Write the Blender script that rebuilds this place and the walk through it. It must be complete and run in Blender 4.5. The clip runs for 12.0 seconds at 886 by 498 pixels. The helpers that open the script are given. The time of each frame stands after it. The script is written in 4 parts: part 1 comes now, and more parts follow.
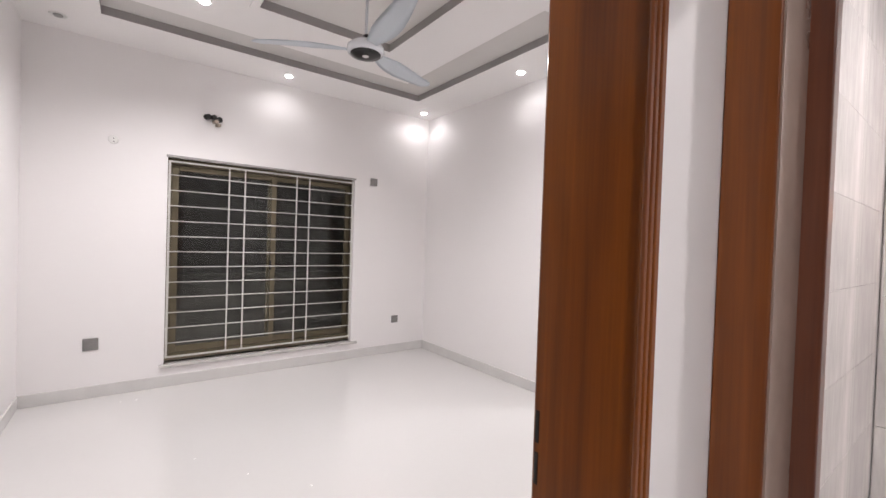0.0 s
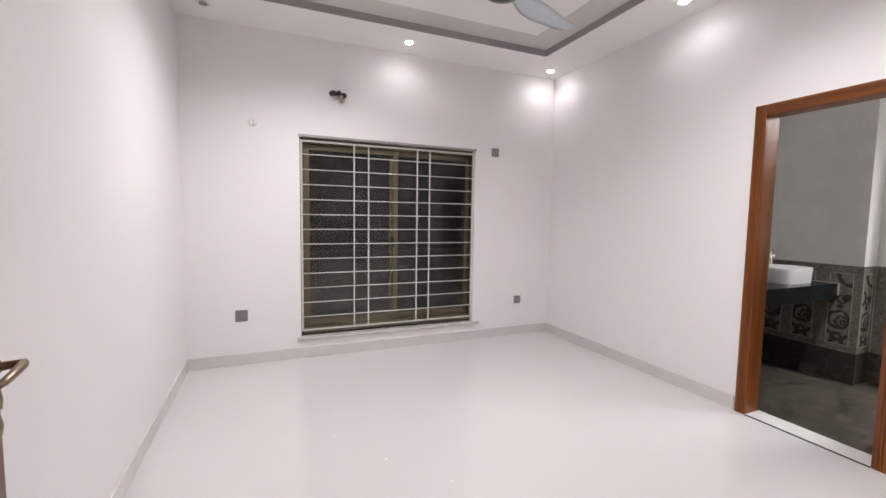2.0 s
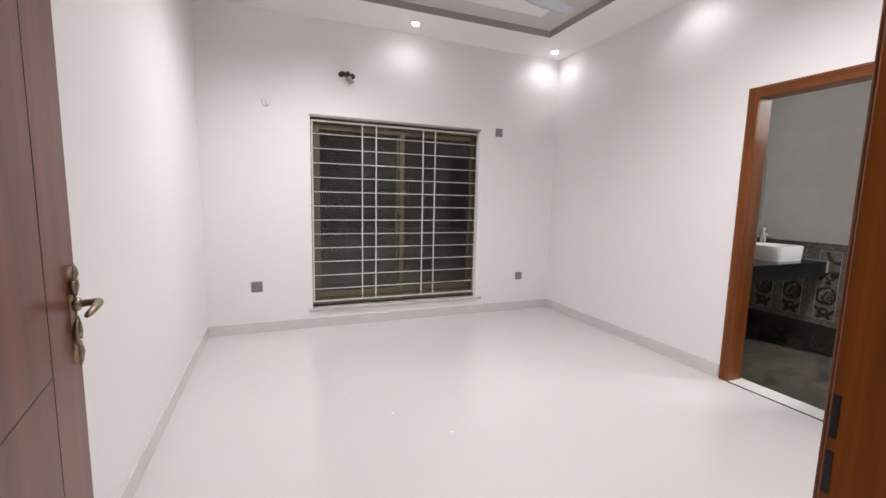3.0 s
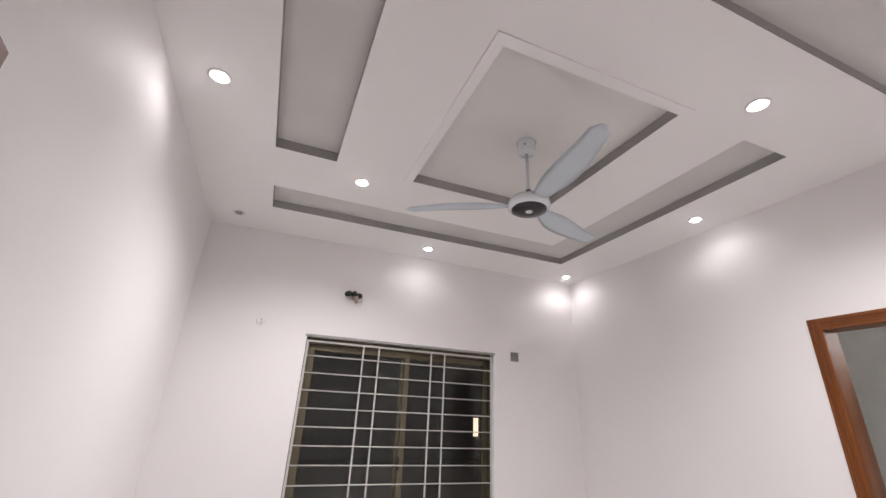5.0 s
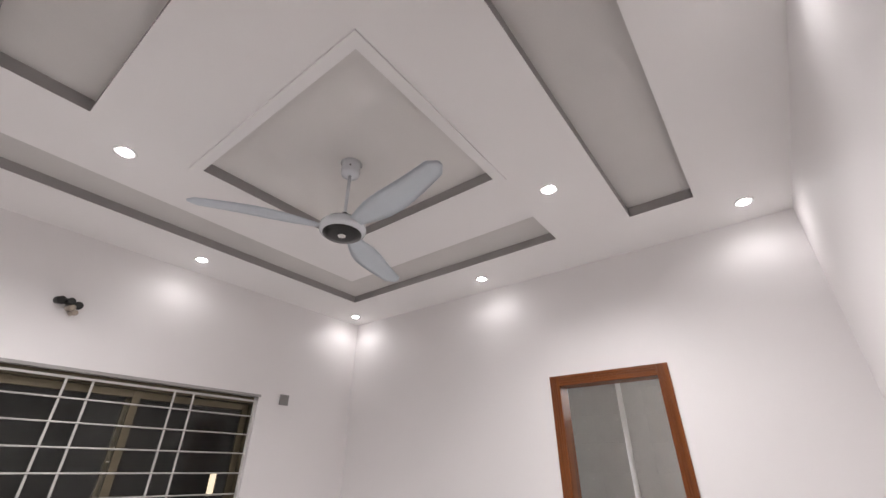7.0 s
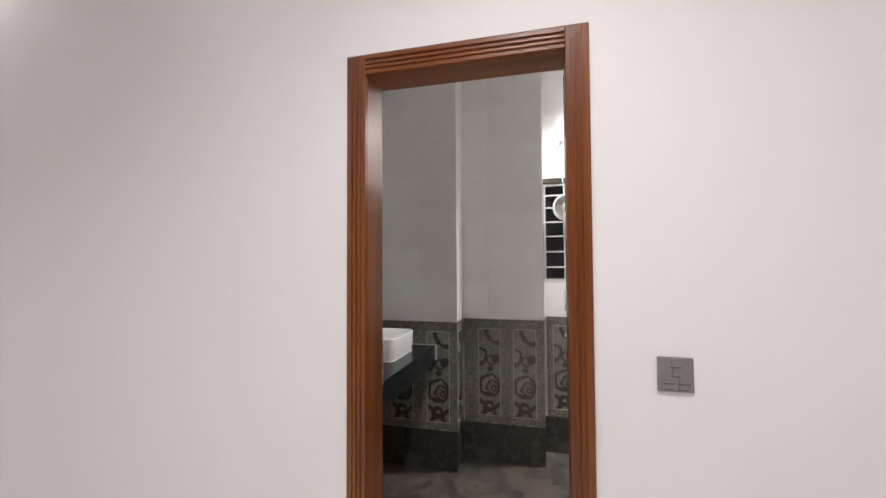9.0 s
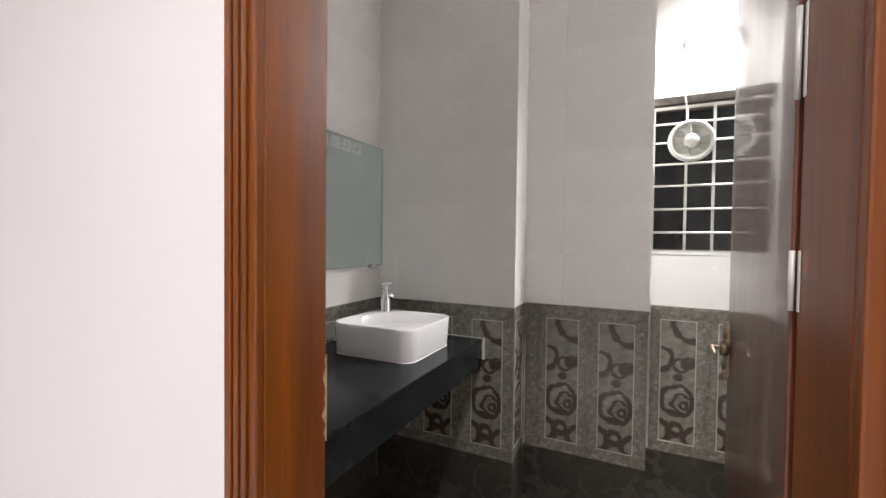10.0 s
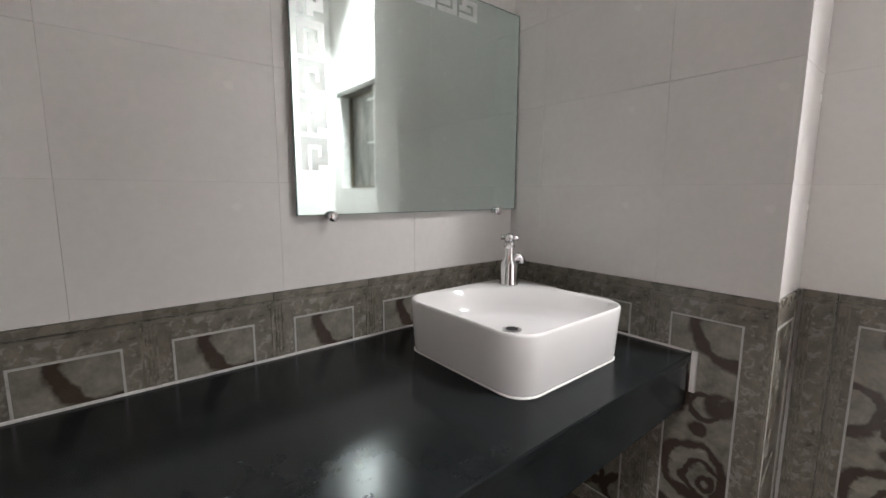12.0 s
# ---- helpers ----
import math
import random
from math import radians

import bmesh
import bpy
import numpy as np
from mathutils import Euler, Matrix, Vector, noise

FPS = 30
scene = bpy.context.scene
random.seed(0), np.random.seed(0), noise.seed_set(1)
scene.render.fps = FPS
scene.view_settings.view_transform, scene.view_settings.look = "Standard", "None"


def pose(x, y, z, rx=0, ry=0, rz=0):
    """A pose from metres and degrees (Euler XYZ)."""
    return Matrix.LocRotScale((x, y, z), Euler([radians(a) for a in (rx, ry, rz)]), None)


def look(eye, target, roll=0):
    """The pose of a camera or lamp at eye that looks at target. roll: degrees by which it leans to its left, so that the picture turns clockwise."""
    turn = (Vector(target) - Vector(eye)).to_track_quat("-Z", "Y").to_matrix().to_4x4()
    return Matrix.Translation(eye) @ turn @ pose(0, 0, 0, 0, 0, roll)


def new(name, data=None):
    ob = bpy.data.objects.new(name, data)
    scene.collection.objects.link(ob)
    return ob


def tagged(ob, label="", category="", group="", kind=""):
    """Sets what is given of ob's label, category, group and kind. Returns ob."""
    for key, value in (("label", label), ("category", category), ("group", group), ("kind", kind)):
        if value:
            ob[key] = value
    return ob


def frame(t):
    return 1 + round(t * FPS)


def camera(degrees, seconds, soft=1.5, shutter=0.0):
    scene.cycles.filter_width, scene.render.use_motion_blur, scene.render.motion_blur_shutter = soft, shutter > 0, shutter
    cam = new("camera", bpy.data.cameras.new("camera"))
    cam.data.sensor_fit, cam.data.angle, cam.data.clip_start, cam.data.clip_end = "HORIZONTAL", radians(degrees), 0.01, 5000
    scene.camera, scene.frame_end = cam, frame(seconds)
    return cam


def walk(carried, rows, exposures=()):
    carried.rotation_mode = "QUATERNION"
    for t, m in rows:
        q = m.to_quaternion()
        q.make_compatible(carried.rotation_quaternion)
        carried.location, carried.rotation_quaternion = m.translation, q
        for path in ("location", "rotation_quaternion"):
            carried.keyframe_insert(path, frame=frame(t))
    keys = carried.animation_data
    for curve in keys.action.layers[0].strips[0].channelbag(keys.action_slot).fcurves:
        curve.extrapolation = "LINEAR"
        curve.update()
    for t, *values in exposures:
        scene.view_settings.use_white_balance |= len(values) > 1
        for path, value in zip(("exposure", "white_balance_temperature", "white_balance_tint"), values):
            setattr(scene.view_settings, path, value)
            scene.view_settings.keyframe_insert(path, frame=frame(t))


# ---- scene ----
cam = camera(94.0, 12.0)
PATH = [
    (0, (-0.038, -0.022, 1.375), (1.165, 1.575, 1.343), 1.9),
    (0.5, (-0.052, 0.189, 1.351), (0.89, 1.953, 1.311), 1.1),
    (1, (-0.066, 0.363, 1.352), (0.808, 2.161, 1.298), 0.5),
    (1.5, (-0.064, 0.43, 1.355), (0.751, 2.254, 1.263), 0.6),
    (2, (-0.06, 0.381, 1.346), (0.715, 2.218, 1.191), 0.9),
    (2.5, (-0.088, 0.245, 1.322), (0.651, 2.089, 1.091), 1.1),
    (2.7, (-0.107, 0.193, 1.31), (0.633, 2.034, 1.064), 1.2),
    (4.3, (-0.108, 0.424, 1.362), (0.65, 2.268, 1.522), 1.1),
    (4.5, (-0.104, 0.495, 1.39), (0.631, 2.324, 1.726), 1.3),
    (5, (-0.043, 0.689, 1.479), (0.632, 2.417, 2.225), 2.6),
    (5.5, (-0.023, 0.797, 1.529), (0.679, 2.362, 2.558), 3.6),
    (6, (-0.103, 0.818, 1.552), (0.756, 2.221, 2.689), 2.8),
    (6.5, (-0.126, 0.83, 1.546), (0.99, 2.073, 2.646), 1.2),
    (7, (0.015, 0.919, 1.506), (1.414, 1.99, 2.453), 0.2),
    (7.5, (0.382, 1.069, 1.49), (2.032, 1.927, 2.226), -0.2),
    (7.7, (0.528, 1.143, 1.484), (2.268, 1.9, 2.117), -0.4),
    (9.3, (1.969, 1.595, 1.389), (3.897, 2.126, 1.374), 0.4),
    (9.5, (2.141, 1.635, 1.38), (4.059, 2.198, 1.316), 0.5),
    (10, (2.56, 1.627, 1.311), (4.365, 2.486, 1.263), 0.7),
    (10.5, (2.88, 1.751, 1.271), (4.545, 2.857, 1.199), 0.9),
    (11, (3.087, 1.883, 1.255), (4.6, 3.181, 1.09), 0.9),
    (11.5, (3.254, 1.94, 1.232), (4.612, 3.391, 1.009), 0.5),
    (12, (3.351, 1.94, 1.221), (4.604, 3.476, 0.951), 0.2),
]
walk(cam, [(t, look(eye, to, roll)) for t, eye, to, roll in PATH],
     exposures=[(0.0, 0.22), (0.5, 0.18), (1.0, 0.05), (1.7, 0.06), (2.5, 0.12), (4.3, 0.06), (5.0, 0.0), (5.5, -0.10), (6.0, -0.15), (6.5, -0.10), (7.7, -0.09), (9.3, -0.04), (9.5, 0.0), (10.0, 0.40), (10.5, 0.40), (11.0, 0.38), (12.0, 0.36)])

# ---- world and lamps ----
world = bpy.data.worlds.new("night")
scene.world = world
world.use_nodes = True
world.node_tree.nodes["Background"].inputs[0].default_value = (0.010, 0.010, 0.011, 1)
world.node_tree.nodes["Background"].inputs[1].default_value = 1.0

EDGE_WATTS, INNER_WATTS, BATH_WATTS, HALL_WATTS = 3.5, 138, 345, 110
ROOM_COLOUR, BATH_COLOUR = (1.0, 0.955, 0.965), (0.99, 0.985, 1.0)
DOWNLIGHTS = [(1.15, 4.13), (2.78, 4.19), (2.75, 2.60), (2.74, 0.73), (0.32, 3.20), (1.92, 1.61), (-0.51, 2.53), (1.17, 0.69)]
CEIL, BATH_CEIL = 2.937, 2.85


def spot(name, x, y, z, watts, colour, angle=102, radius=0.035, blend=1.0):
    data = bpy.data.lights.new(name, "SPOT")
    data.energy, data.color, data.spot_size, data.spot_blend, data.shadow_soft_size = watts, colour, radians(angle), blend, radius
    ob = new(name, data)
    ob.matrix_world = pose(x, y, z)
    return ob


for x, y in DOWNLIGHTS:
    if 0 < x < 2 and 1 < y < 4:      # the two brighter lamps beside the fan
        spot("downlight_beam", x, y, CEIL - 0.03, INNER_WATTS, ROOM_COLOUR, 157, 0.08, 1.0)
    else:
        spot("downlight_beam", x, y, CEIL - 0.03, EDGE_WATTS, ROOM_COLOUR, 166, 0.06, 0.6)
spot("bath_light_beam", 4.83, 1.05, BATH_CEIL - 0.05, BATH_WATTS, BATH_COLOUR, 120, 0.10, 1.0)
# two unseen lamps, added to brighten the hall and the next room
spot("hall_added_beam", -0.3, -0.9, CEIL - 0.03, HALL_WATTS, ROOM_COLOUR, 160, 0.06)
spot("next_room_added_beam", 1.9, -0.5, CEIL - 0.03, HALL_WATTS, ROOM_COLOUR, 160, 0.06)


# ---- materials ----
def links(m):
    nt = m.node_tree
    return nt.nodes, nt.links, nt.nodes["Principled BSDF"]


def surface(name, colour, rough=0.5, metal=0.0, vary=0.06, scale=3.0, fine=120.0, bump=0.02, coat=0.0, stretch=(1, 1, 1), rough_vary=0.08, island=0.0, spec=0.5):
    """A painted, stone or metal surface: broad blotches and fine grain in colour, gloss and relief."""
    m = bpy.data.materials.new(name)
    m.use_nodes = True
    n, l, b = links(m)
    tc, mp = n.new("ShaderNodeTexCoord"), n.new("ShaderNodeMapping")
    mp.inputs["Scale"].default_value = stretch
    l.new(tc.outputs["Object"], mp.inputs["Vector"])
    broad, grain = n.new("ShaderNodeTexNoise"), n.new("ShaderNodeTexNoise")
    broad.inputs["Scale"].default_value, broad.inputs["Detail"].default_value = scale, 4
    grain.inputs["Scale"].default_value, grain.inputs["Detail"].default_value = fine, 3
    for t in (broad, grain):
        l.new(mp.outputs[0], t.inputs["Vector"])
    add = n.new("ShaderNodeMath")
    add.operation = "MULTIPLY_ADD"
    l.new(grain.outputs["Fac"], add.inputs[0])
    add.inputs[1].default_value = 0.35
    l.new(broad.outputs["Fac"], add.inputs[2])
    ramp = n.new("ShaderNodeValToRGB")
    lo, hi = 1 - vary, 1 + vary
    ramp.color_ramp.elements[0].position, ramp.color_ramp.elements[1].position = 0.42, 0.95
    ramp.color_ramp.elements[0].color = (*[min(1, c * lo) for c in colour], 1)
    ramp.color_ramp.elements[1].color = (*[min(1, c * hi) for c in colour], 1)
    l.new(add.outputs[0], ramp.inputs["Fac"])
    last = ramp.outputs["Color"]
    if island:
        info, hsv, mr = n.new("ShaderNodeObjectInfo"), n.new("ShaderNodeHueSaturation"), n.new("ShaderNodeMapRange")
        mr.inputs["To Min"].default_value, mr.inputs["To Max"].default_value = 1 - island, 1 + island
        l.new(info.outputs["Random"], mr.inputs["Value"])
        l.new(mr.outputs[0], hsv.inputs["Value"])
        l.new(last, hsv.inputs["Color"])
        last = hsv.outputs["Color"]
    l.new(last, b.inputs["Base Color"])
    rr = n.new("ShaderNodeMapRange")
    rr.inputs["To Min"].default_value, rr.inputs["To Max"].default_value = max(0.02, rough - rough_vary), min(1, rough + rough_vary)
    l.new(broad.outputs["Fac"], rr.inputs["Value"])
    l.new(rr.outputs[0], b.inputs["Roughness"])
    b.inputs["Metallic"].default_value, b.inputs["Coat Weight"].default_value, b.inputs["Specular IOR Level"].default_value = metal, coat, spec
    b.inputs["Coat Roughness"].default_value = 0.06
    if bump:
        bp = n.new("ShaderNodeBump")
        bp.inputs["Strength"].default_value, bp.inputs["Distance"].default_value = bump, 0.01
        l.new(add.outputs[0], bp.inputs["Height"])
        l.new(bp.outputs[0], b.inputs["Normal"])
    return m


def wood(name, dark, light, rough=0.36, coat=0.18, along=2, coat_rough=0.10, coat_ior=1.5):
    """Lacquered timber: long streaks along one axis over fine pores."""
    m = bpy.data.materials.new(name)
    m.use_nodes = True
    n, l, b = links(m)
    tc, mp, mp2 = n.new("ShaderNodeTexCoord"), n.new("ShaderNodeMapping"), n.new("ShaderNodeMapping")
    s, s2 = [14.0, 14.0, 14.0], [160.0, 160.0, 160.0]
    s[along], s2[along] = 0.9, 4.0
    mp.inputs["Scale"].default_value, mp2.inputs["Scale"].default_value = s, s2
    streak, pore = n.new("ShaderNodeTexNoise"), n.new("ShaderNodeTexNoise")
    for t, mm in ((streak, mp), (pore, mp2)):
        l.new(tc.outputs["Object"], mm.inputs["Vector"])
        l.new(mm.outputs[0], t.inputs["Vector"])
        t.inputs["Scale"].default_value, t.inputs["Detail"].default_value = 1.0, 4
    streak.inputs["Distortion"].default_value = 0.6
    add = n.new("ShaderNodeMath")
    add.operation = "MULTIPLY_ADD"
    l.new(pore.outputs["Fac"], add.inputs[0])
    add.inputs[1].default_value = 0.3
    l.new(streak.outputs["Fac"], add.inputs[2])
    ramp = n.new("ShaderNodeValToRGB")
    ramp.color_ramp.elements[0].position, ramp.color_ramp.elements[1].position = 0.45, 0.9
    ramp.color_ramp.elements[0].color, ramp.color_ramp.elements[1].color = (*dark, 1), (*light, 1)
    l.new(add.outputs[0], ramp.inputs["Fac"])
    l.new(ramp.outputs[0], b.inputs["Base Color"])
    b.inputs["Roughness"].default_value, b.inputs["Coat Weight"].default_value, b.inputs["Coat Roughness"].default_value = rough, coat, coat_rough
    b.inputs["Coat IOR"].default_value = coat_ior
    bp = n.new("ShaderNodeBump")
    bp.inputs["Strength"].default_value, bp.inputs["Distance"].default_value = 0.08, 0.004
    l.new(add.outputs[0], bp.inputs["Height"])
    l.new(bp.outputs[0], b.inputs["Normal"])
    return m


def glow(name, colour, strength):
    m = bpy.data.materials.new(name)
    m.use_nodes = True
    b = m.node_tree.nodes["Principled BSDF"]
    b.inputs["Base Color"].default_value = (0.8, 0.8, 0.8, 1)
    b.inputs["Emission Color"].default_value, b.inputs["Emission Strength"].default_value = (*colour, 1), strength
    return m


def glass(name, colour, rough=0.02, dust=0.0, ior=1.45):
    m = bpy.data.materials.new(name)
    m.use_nodes = True
    b = m.node_tree.nodes["Principled BSDF"]
    b.inputs["Base Color"].default_value = (*colour, 1)
    b.inputs["Transmission Weight"].default_value, b.inputs["Roughness"].default_value, b.inputs["IOR"].default_value = 1.0 - dust, rough, ior
    return m


def ornament(name):
    """The printed panel of a dado tile: brown scrolls over mottled grey-green stone, round the tile's own centre."""
    m = surface(name, (0.235, 0.222, 0.188), 0.24, vary=0.38, scale=26, fine=110, bump=0.01, coat=0.3)
    n, l, b = links(m)
    base = b.inputs["Base Color"].links[0].from_socket
    tc, sep, warp = n.new("ShaderNodeTexCoord"), n.new("ShaderNodeSeparateXYZ"), n.new("ShaderNodeTexNoise")
    warp.inputs["Scale"].default_value, warp.inputs["Detail"].default_value = 22, 3
    l.new(tc.outputs["Object"], sep.inputs[0])
    l.new(tc.outputs["Object"], warp.inputs["Vector"])

    def math(op, a, c=None):
        k = n.new("ShaderNodeMath")
        k.operation = op
        for i, v in enumerate((a, c)):
            if v is None:
                continue
            if isinstance(v, (int, float)):
                k.inputs[i].default_value = v
            else:
                l.new(v, k.inputs[i])
        return k.outputs[0]

    big = n.new("ShaderNodeTexNoise")
    big.inputs["Scale"].default_value, big.inputs["Detail"].default_value = 17, 4
    l.new(tc.outputs["Object"], big.inputs["Vector"])
    wob = math("ADD", math("MULTIPLY", math("SUBTRACT", warp.outputs["Fac"], 0.5), 0.034), math("MULTIPLY", math("SUBTRACT", big.outputs["Fac"], 0.5), 0.055))
    total = None
    for cx, cz, r, w in ((0.080, 0.675, 0.105, 0.019), (0.046, 0.470, 0.014, 0.022), (0.010, 0.452, 0.030, 0.011), (-0.080, 0.475, 0.060, 0.014),
                         (0.0, 0.388, 0.004, 0.017), (0.0, 0.270, 0.072, 0.016), (0.020, 0.256, 0.043, 0.010), (0.028, 0.250, 0.013, 0.011), (-0.09, 0.10, 0.060, 0.017), (0.09, 0.09, 0.060, 0.017), (0.0, 0.125, 0.028, 0.013)):
        dx, dz = math("SUBTRACT", sep.outputs["X"], cx), math("SUBTRACT", sep.outputs["Z"], cz)
        d = math("SQRT", math("ADD", math("MULTIPLY", dx, dx), math("MULTIPLY", dz, dz)))
        band = math("SUBTRACT", 1.0, math("DIVIDE", math("ABSOLUTE", math("SUBTRACT", math("ADD", d, wob), r)), w))
        total = band if total is None else math("MAXIMUM", total, band)
    fray = math("MULTIPLY", math("SUBTRACT", warp.outputs["Fac"], 0.44), 1.2)
    total = math("MINIMUM", math("MAXIMUM", math("MULTIPLY", math("ADD", total, fray), 1.9), 0.0), 1.0)
    total = math("MULTIPLY", total, math("LESS_THAN", math("ABSOLUTE", math("SUBTRACT", sep.outputs["Z"], 0.365)), 0.4))
    mix = n.new("ShaderNodeMix")
    mix.data_type = "RGBA"
    l.new(math("MULTIPLY", total, 0.88), mix.inputs["Factor"])
    l.new(base, mix.inputs["A"])
    mix.inputs["B"].default_value = (0.042, 0.023, 0.015, 1)
    l.new(mix.outputs["Result"], b.inputs["Base Color"])
    return m


M_WALL = surface("wall_paint", (0.85, 0.825, 0.82), 0.62, vary=0.015, scale=1.2, fine=220, bump=0.03)
M_CEIL = surface("ceiling_paint", (0.89, 0.87, 0.86), 0.75, vary=0.012, scale=1.5, fine=200, bump=0.02)
# ceiling white darkened: shade inside troughs and recess put into the colour
M_TROUGH = surface("trough_top_shade", (0.66, 0.64, 0.62), 0.75, vary=0.05, scale=2.0, fine=200, bump=0.02)
M_RECESS = surface("fan_recess_shade", (0.77, 0.745, 0.72), 0.75, vary=0.03, scale=2.0, fine=200, bump=0.02)
M_FASCIA = surface("trough_side_shade", (0.37, 0.355, 0.345), 0.75, vary=0.06, scale=3.0, fine=150, bump=0.03)
M_FLOOR = surface("polished_porcelain", (0.645, 0.63, 0.62), 0.06, vary=0.02, scale=0.9, fine=30, bump=0.0, rough_vary=0.03)
M_BASE = surface("skirting_tile", (0.66, 0.645, 0.63), 0.22, vary=0.05, scale=5, fine=90, bump=0.01)
M_WOOD = wood("lacquered_teak", (0.118, 0.026, 0.0025), (0.272, 0.076, 0.005))
M_WOODH = wood("lacquered_teak_across", (0.118, 0.026, 0.0025), (0.272, 0.076, 0.005), along=1)
M_WOODX = wood("lacquered_teak_head", (0.118, 0.026, 0.0025), (0.272, 0.076, 0.005), along=0)
M_LEAF = wood("lacquered_door_leaf", (0.075, 0.018, 0.007), (0.170, 0.048, 0.018), rough=0.34, coat=0.5, coat_rough=0.05)
# pale colour stands in for the room's reflection on the lacquered jamb
M_SHEEN = surface("jamb_sheen_strip", (0.42, 0.33, 0.28), 0.17, metal=0.4, vary=0.12, scale=5, fine=30, bump=0.0, rough_vary=0.02)
M_LEAF2 = wood("satin_door_leaf", (0.10, 0.026, 0.012), (0.185, 0.055, 0.024), rough=0.42, coat=0.12)
M_RAW = surface("raw_wood", (0.42, 0.28, 0.16), 0.7, vary=0.3, scale=30, fine=200, bump=0.1)
M_GROOVE = surface("door_groove", (0.018, 0.007, 0.004), 0.5, vary=0.2)
M_BRASS = surface("antique_brass", (0.30, 0.235, 0.165), 0.36, metal=0.9, vary=0.25, scale=40, fine=200, bump=0.08)
M_BRONZE = surface("champagne_aluminium", (0.155, 0.132, 0.088), 0.40, metal=0.6, vary=0.12, scale=6, fine=150, bump=0.02)
M_STEEL = surface("painted_steel_bar", (0.62, 0.61, 0.58), 0.42, metal=0.25, vary=0.08, scale=9, fine=150, bump=0.02)
M_GASKET = surface("black_gasket", (0.02, 0.02, 0.02), 0.6)
M_SILL = surface("sill_marble", (0.56, 0.54, 0.52), 0.25, vary=0.10, scale=6, fine=40, bump=0.01)
M_PLATE = surface("grey_plate", (0.25, 0.24, 0.235), 0.45, metal=0.35, vary=0.10, scale=30, fine=150, bump=0.02)
M_PLATE2 = surface("grey_switch", (0.36, 0.35, 0.34), 0.4, metal=0.2, vary=0.08, scale=30, fine=150, bump=0.01)
M_DARK = surface("dark_rubber", (0.018, 0.017, 0.016), 0.55, vary=0.3, scale=30)
M_WHITEP = surface("white_plastic", (0.78, 0.77, 0.75), 0.35, vary=0.02)
M_GREYP = surface("translucent_grey_plastic", (0.46, 0.46, 0.42), 0.3, vary=0.1, scale=20)
M_FANW = surface("fan_white_enamel", (0.74, 0.76, 0.79), 0.22, vary=0.02, scale=5, bump=0.0, coat=0.4)
M_BLADE = surface("fan_blade_enamel", (0.60, 0.65, 0.695), 0.42, vary=0.04, scale=4, bump=0.0)
M_BLACK = surface("black_gloss", (0.008, 0.008, 0.008), 0.3, vary=0.1)
M_COPPER = surface("pipe_metal", (0.42, 0.36, 0.30), 0.4, metal=0.7, vary=0.2, scale=40)
M_LAMP = glow("lamp_face", (1.0, 0.97, 0.98), 40)
M_BLAMP = glow("bath_lamp_face", (1.0, 0.99, 0.97), 5)
M_NIGHT = glow("far_lit_window", (1.0, 0.82, 0.62), 1.6)
M_WARM = glow("warm_bulb", (1.0, 0.30, 0.06), 8)
M_GLASS = glass("window_glass", (0.78, 0.78, 0.74), dust=0.012, ior=1.30)
M_WTILE = surface("pale_wall_tile", (0.87, 0.85, 0.83), 0.26, vary=0.055, scale=3.2, fine=60, bump=0.012, island=0.015)
M_DADO = surface("dado_stone_print", (0.175, 0.158, 0.128), 0.30, vary=0.35, scale=38, fine=190, bump=0.03, coat=0.2, island=0.05)


def flecks(m, colour, scale, cut, amount, bend=1.6, soft=0.06):
    """Small pale sprigs printed over a stone ground."""
    n, l, b = links(m)
    base = b.inputs["Base Color"].links[0].from_socket
    tc, warp, vor = n.new("ShaderNodeTexCoord"), n.new("ShaderNodeTexNoise"), n.new("ShaderNodeTexNoise")
    warp.inputs["Scale"].default_value = scale * 0.35
    vor.inputs["Scale"].default_value, vor.inputs["Detail"].default_value, vor.inputs["Distortion"].default_value = scale, 2.0, bend
    ramp, mul, mix = n.new("ShaderNodeMapRange"), n.new("ShaderNodeMath"), n.new("ShaderNodeMix")
    for t in (warp, vor):
        l.new(tc.outputs["Object"], t.inputs["Vector"])
    ramp.inputs["From Min"].default_value, ramp.inputs["From Max"].default_value = cut, cut + soft
    l.new(vor.outputs["Fac"], ramp.inputs["Value"])
    mul.operation = "MULTIPLY"
    l.new(ramp.outputs[0], mul.inputs[0])
    mul.inputs[1].default_value = amount
    mix.data_type = "RGBA"
    l.new(mul.outputs[0], mix.inputs["Factor"])
    l.new(base, mix.inputs["A"])
    mix.inputs["B"].default_value = (*colour, 1)
    l.new(mix.outputs["Result"], b.inputs["Base Color"])
    return m


flecks(M_DADO, (0.34, 0.332, 0.298), 62, 0.52, 0.75, 0.7, 0.13)
M_DADO2 = surface("dado_moulding", (0.205, 0.190, 0.156), 0.28, vary=0.25, scale=30, fine=160, bump=0.03)
M_PANEL = ornament("dado_scroll_panel")
M_LINE = surface("dado_silver_line", (0.50, 0.49, 0.465), 0.3, vary=0.12, scale=40)
M_GROUT = surface("pale_grout", (0.70, 0.685, 0.67), 0.8, vary=0.15, scale=25)
M_BSKIRT = surface("dark_stone_skirting", (0.046, 0.041, 0.033), 0.32, vary=0.5, scale=3.2, fine=40, bump=0.03)
M_BFLOOR = surface("brown_stone_floor", (0.058, 0.049, 0.040), 0.34, vary=0.55, scale=3.2, fine=40, bump=0.03, stretch=(0.6, 3.0, 1))
flecks(M_BSKIRT, (0.095, 0.085, 0.068), 7, 0.50, 0.6)
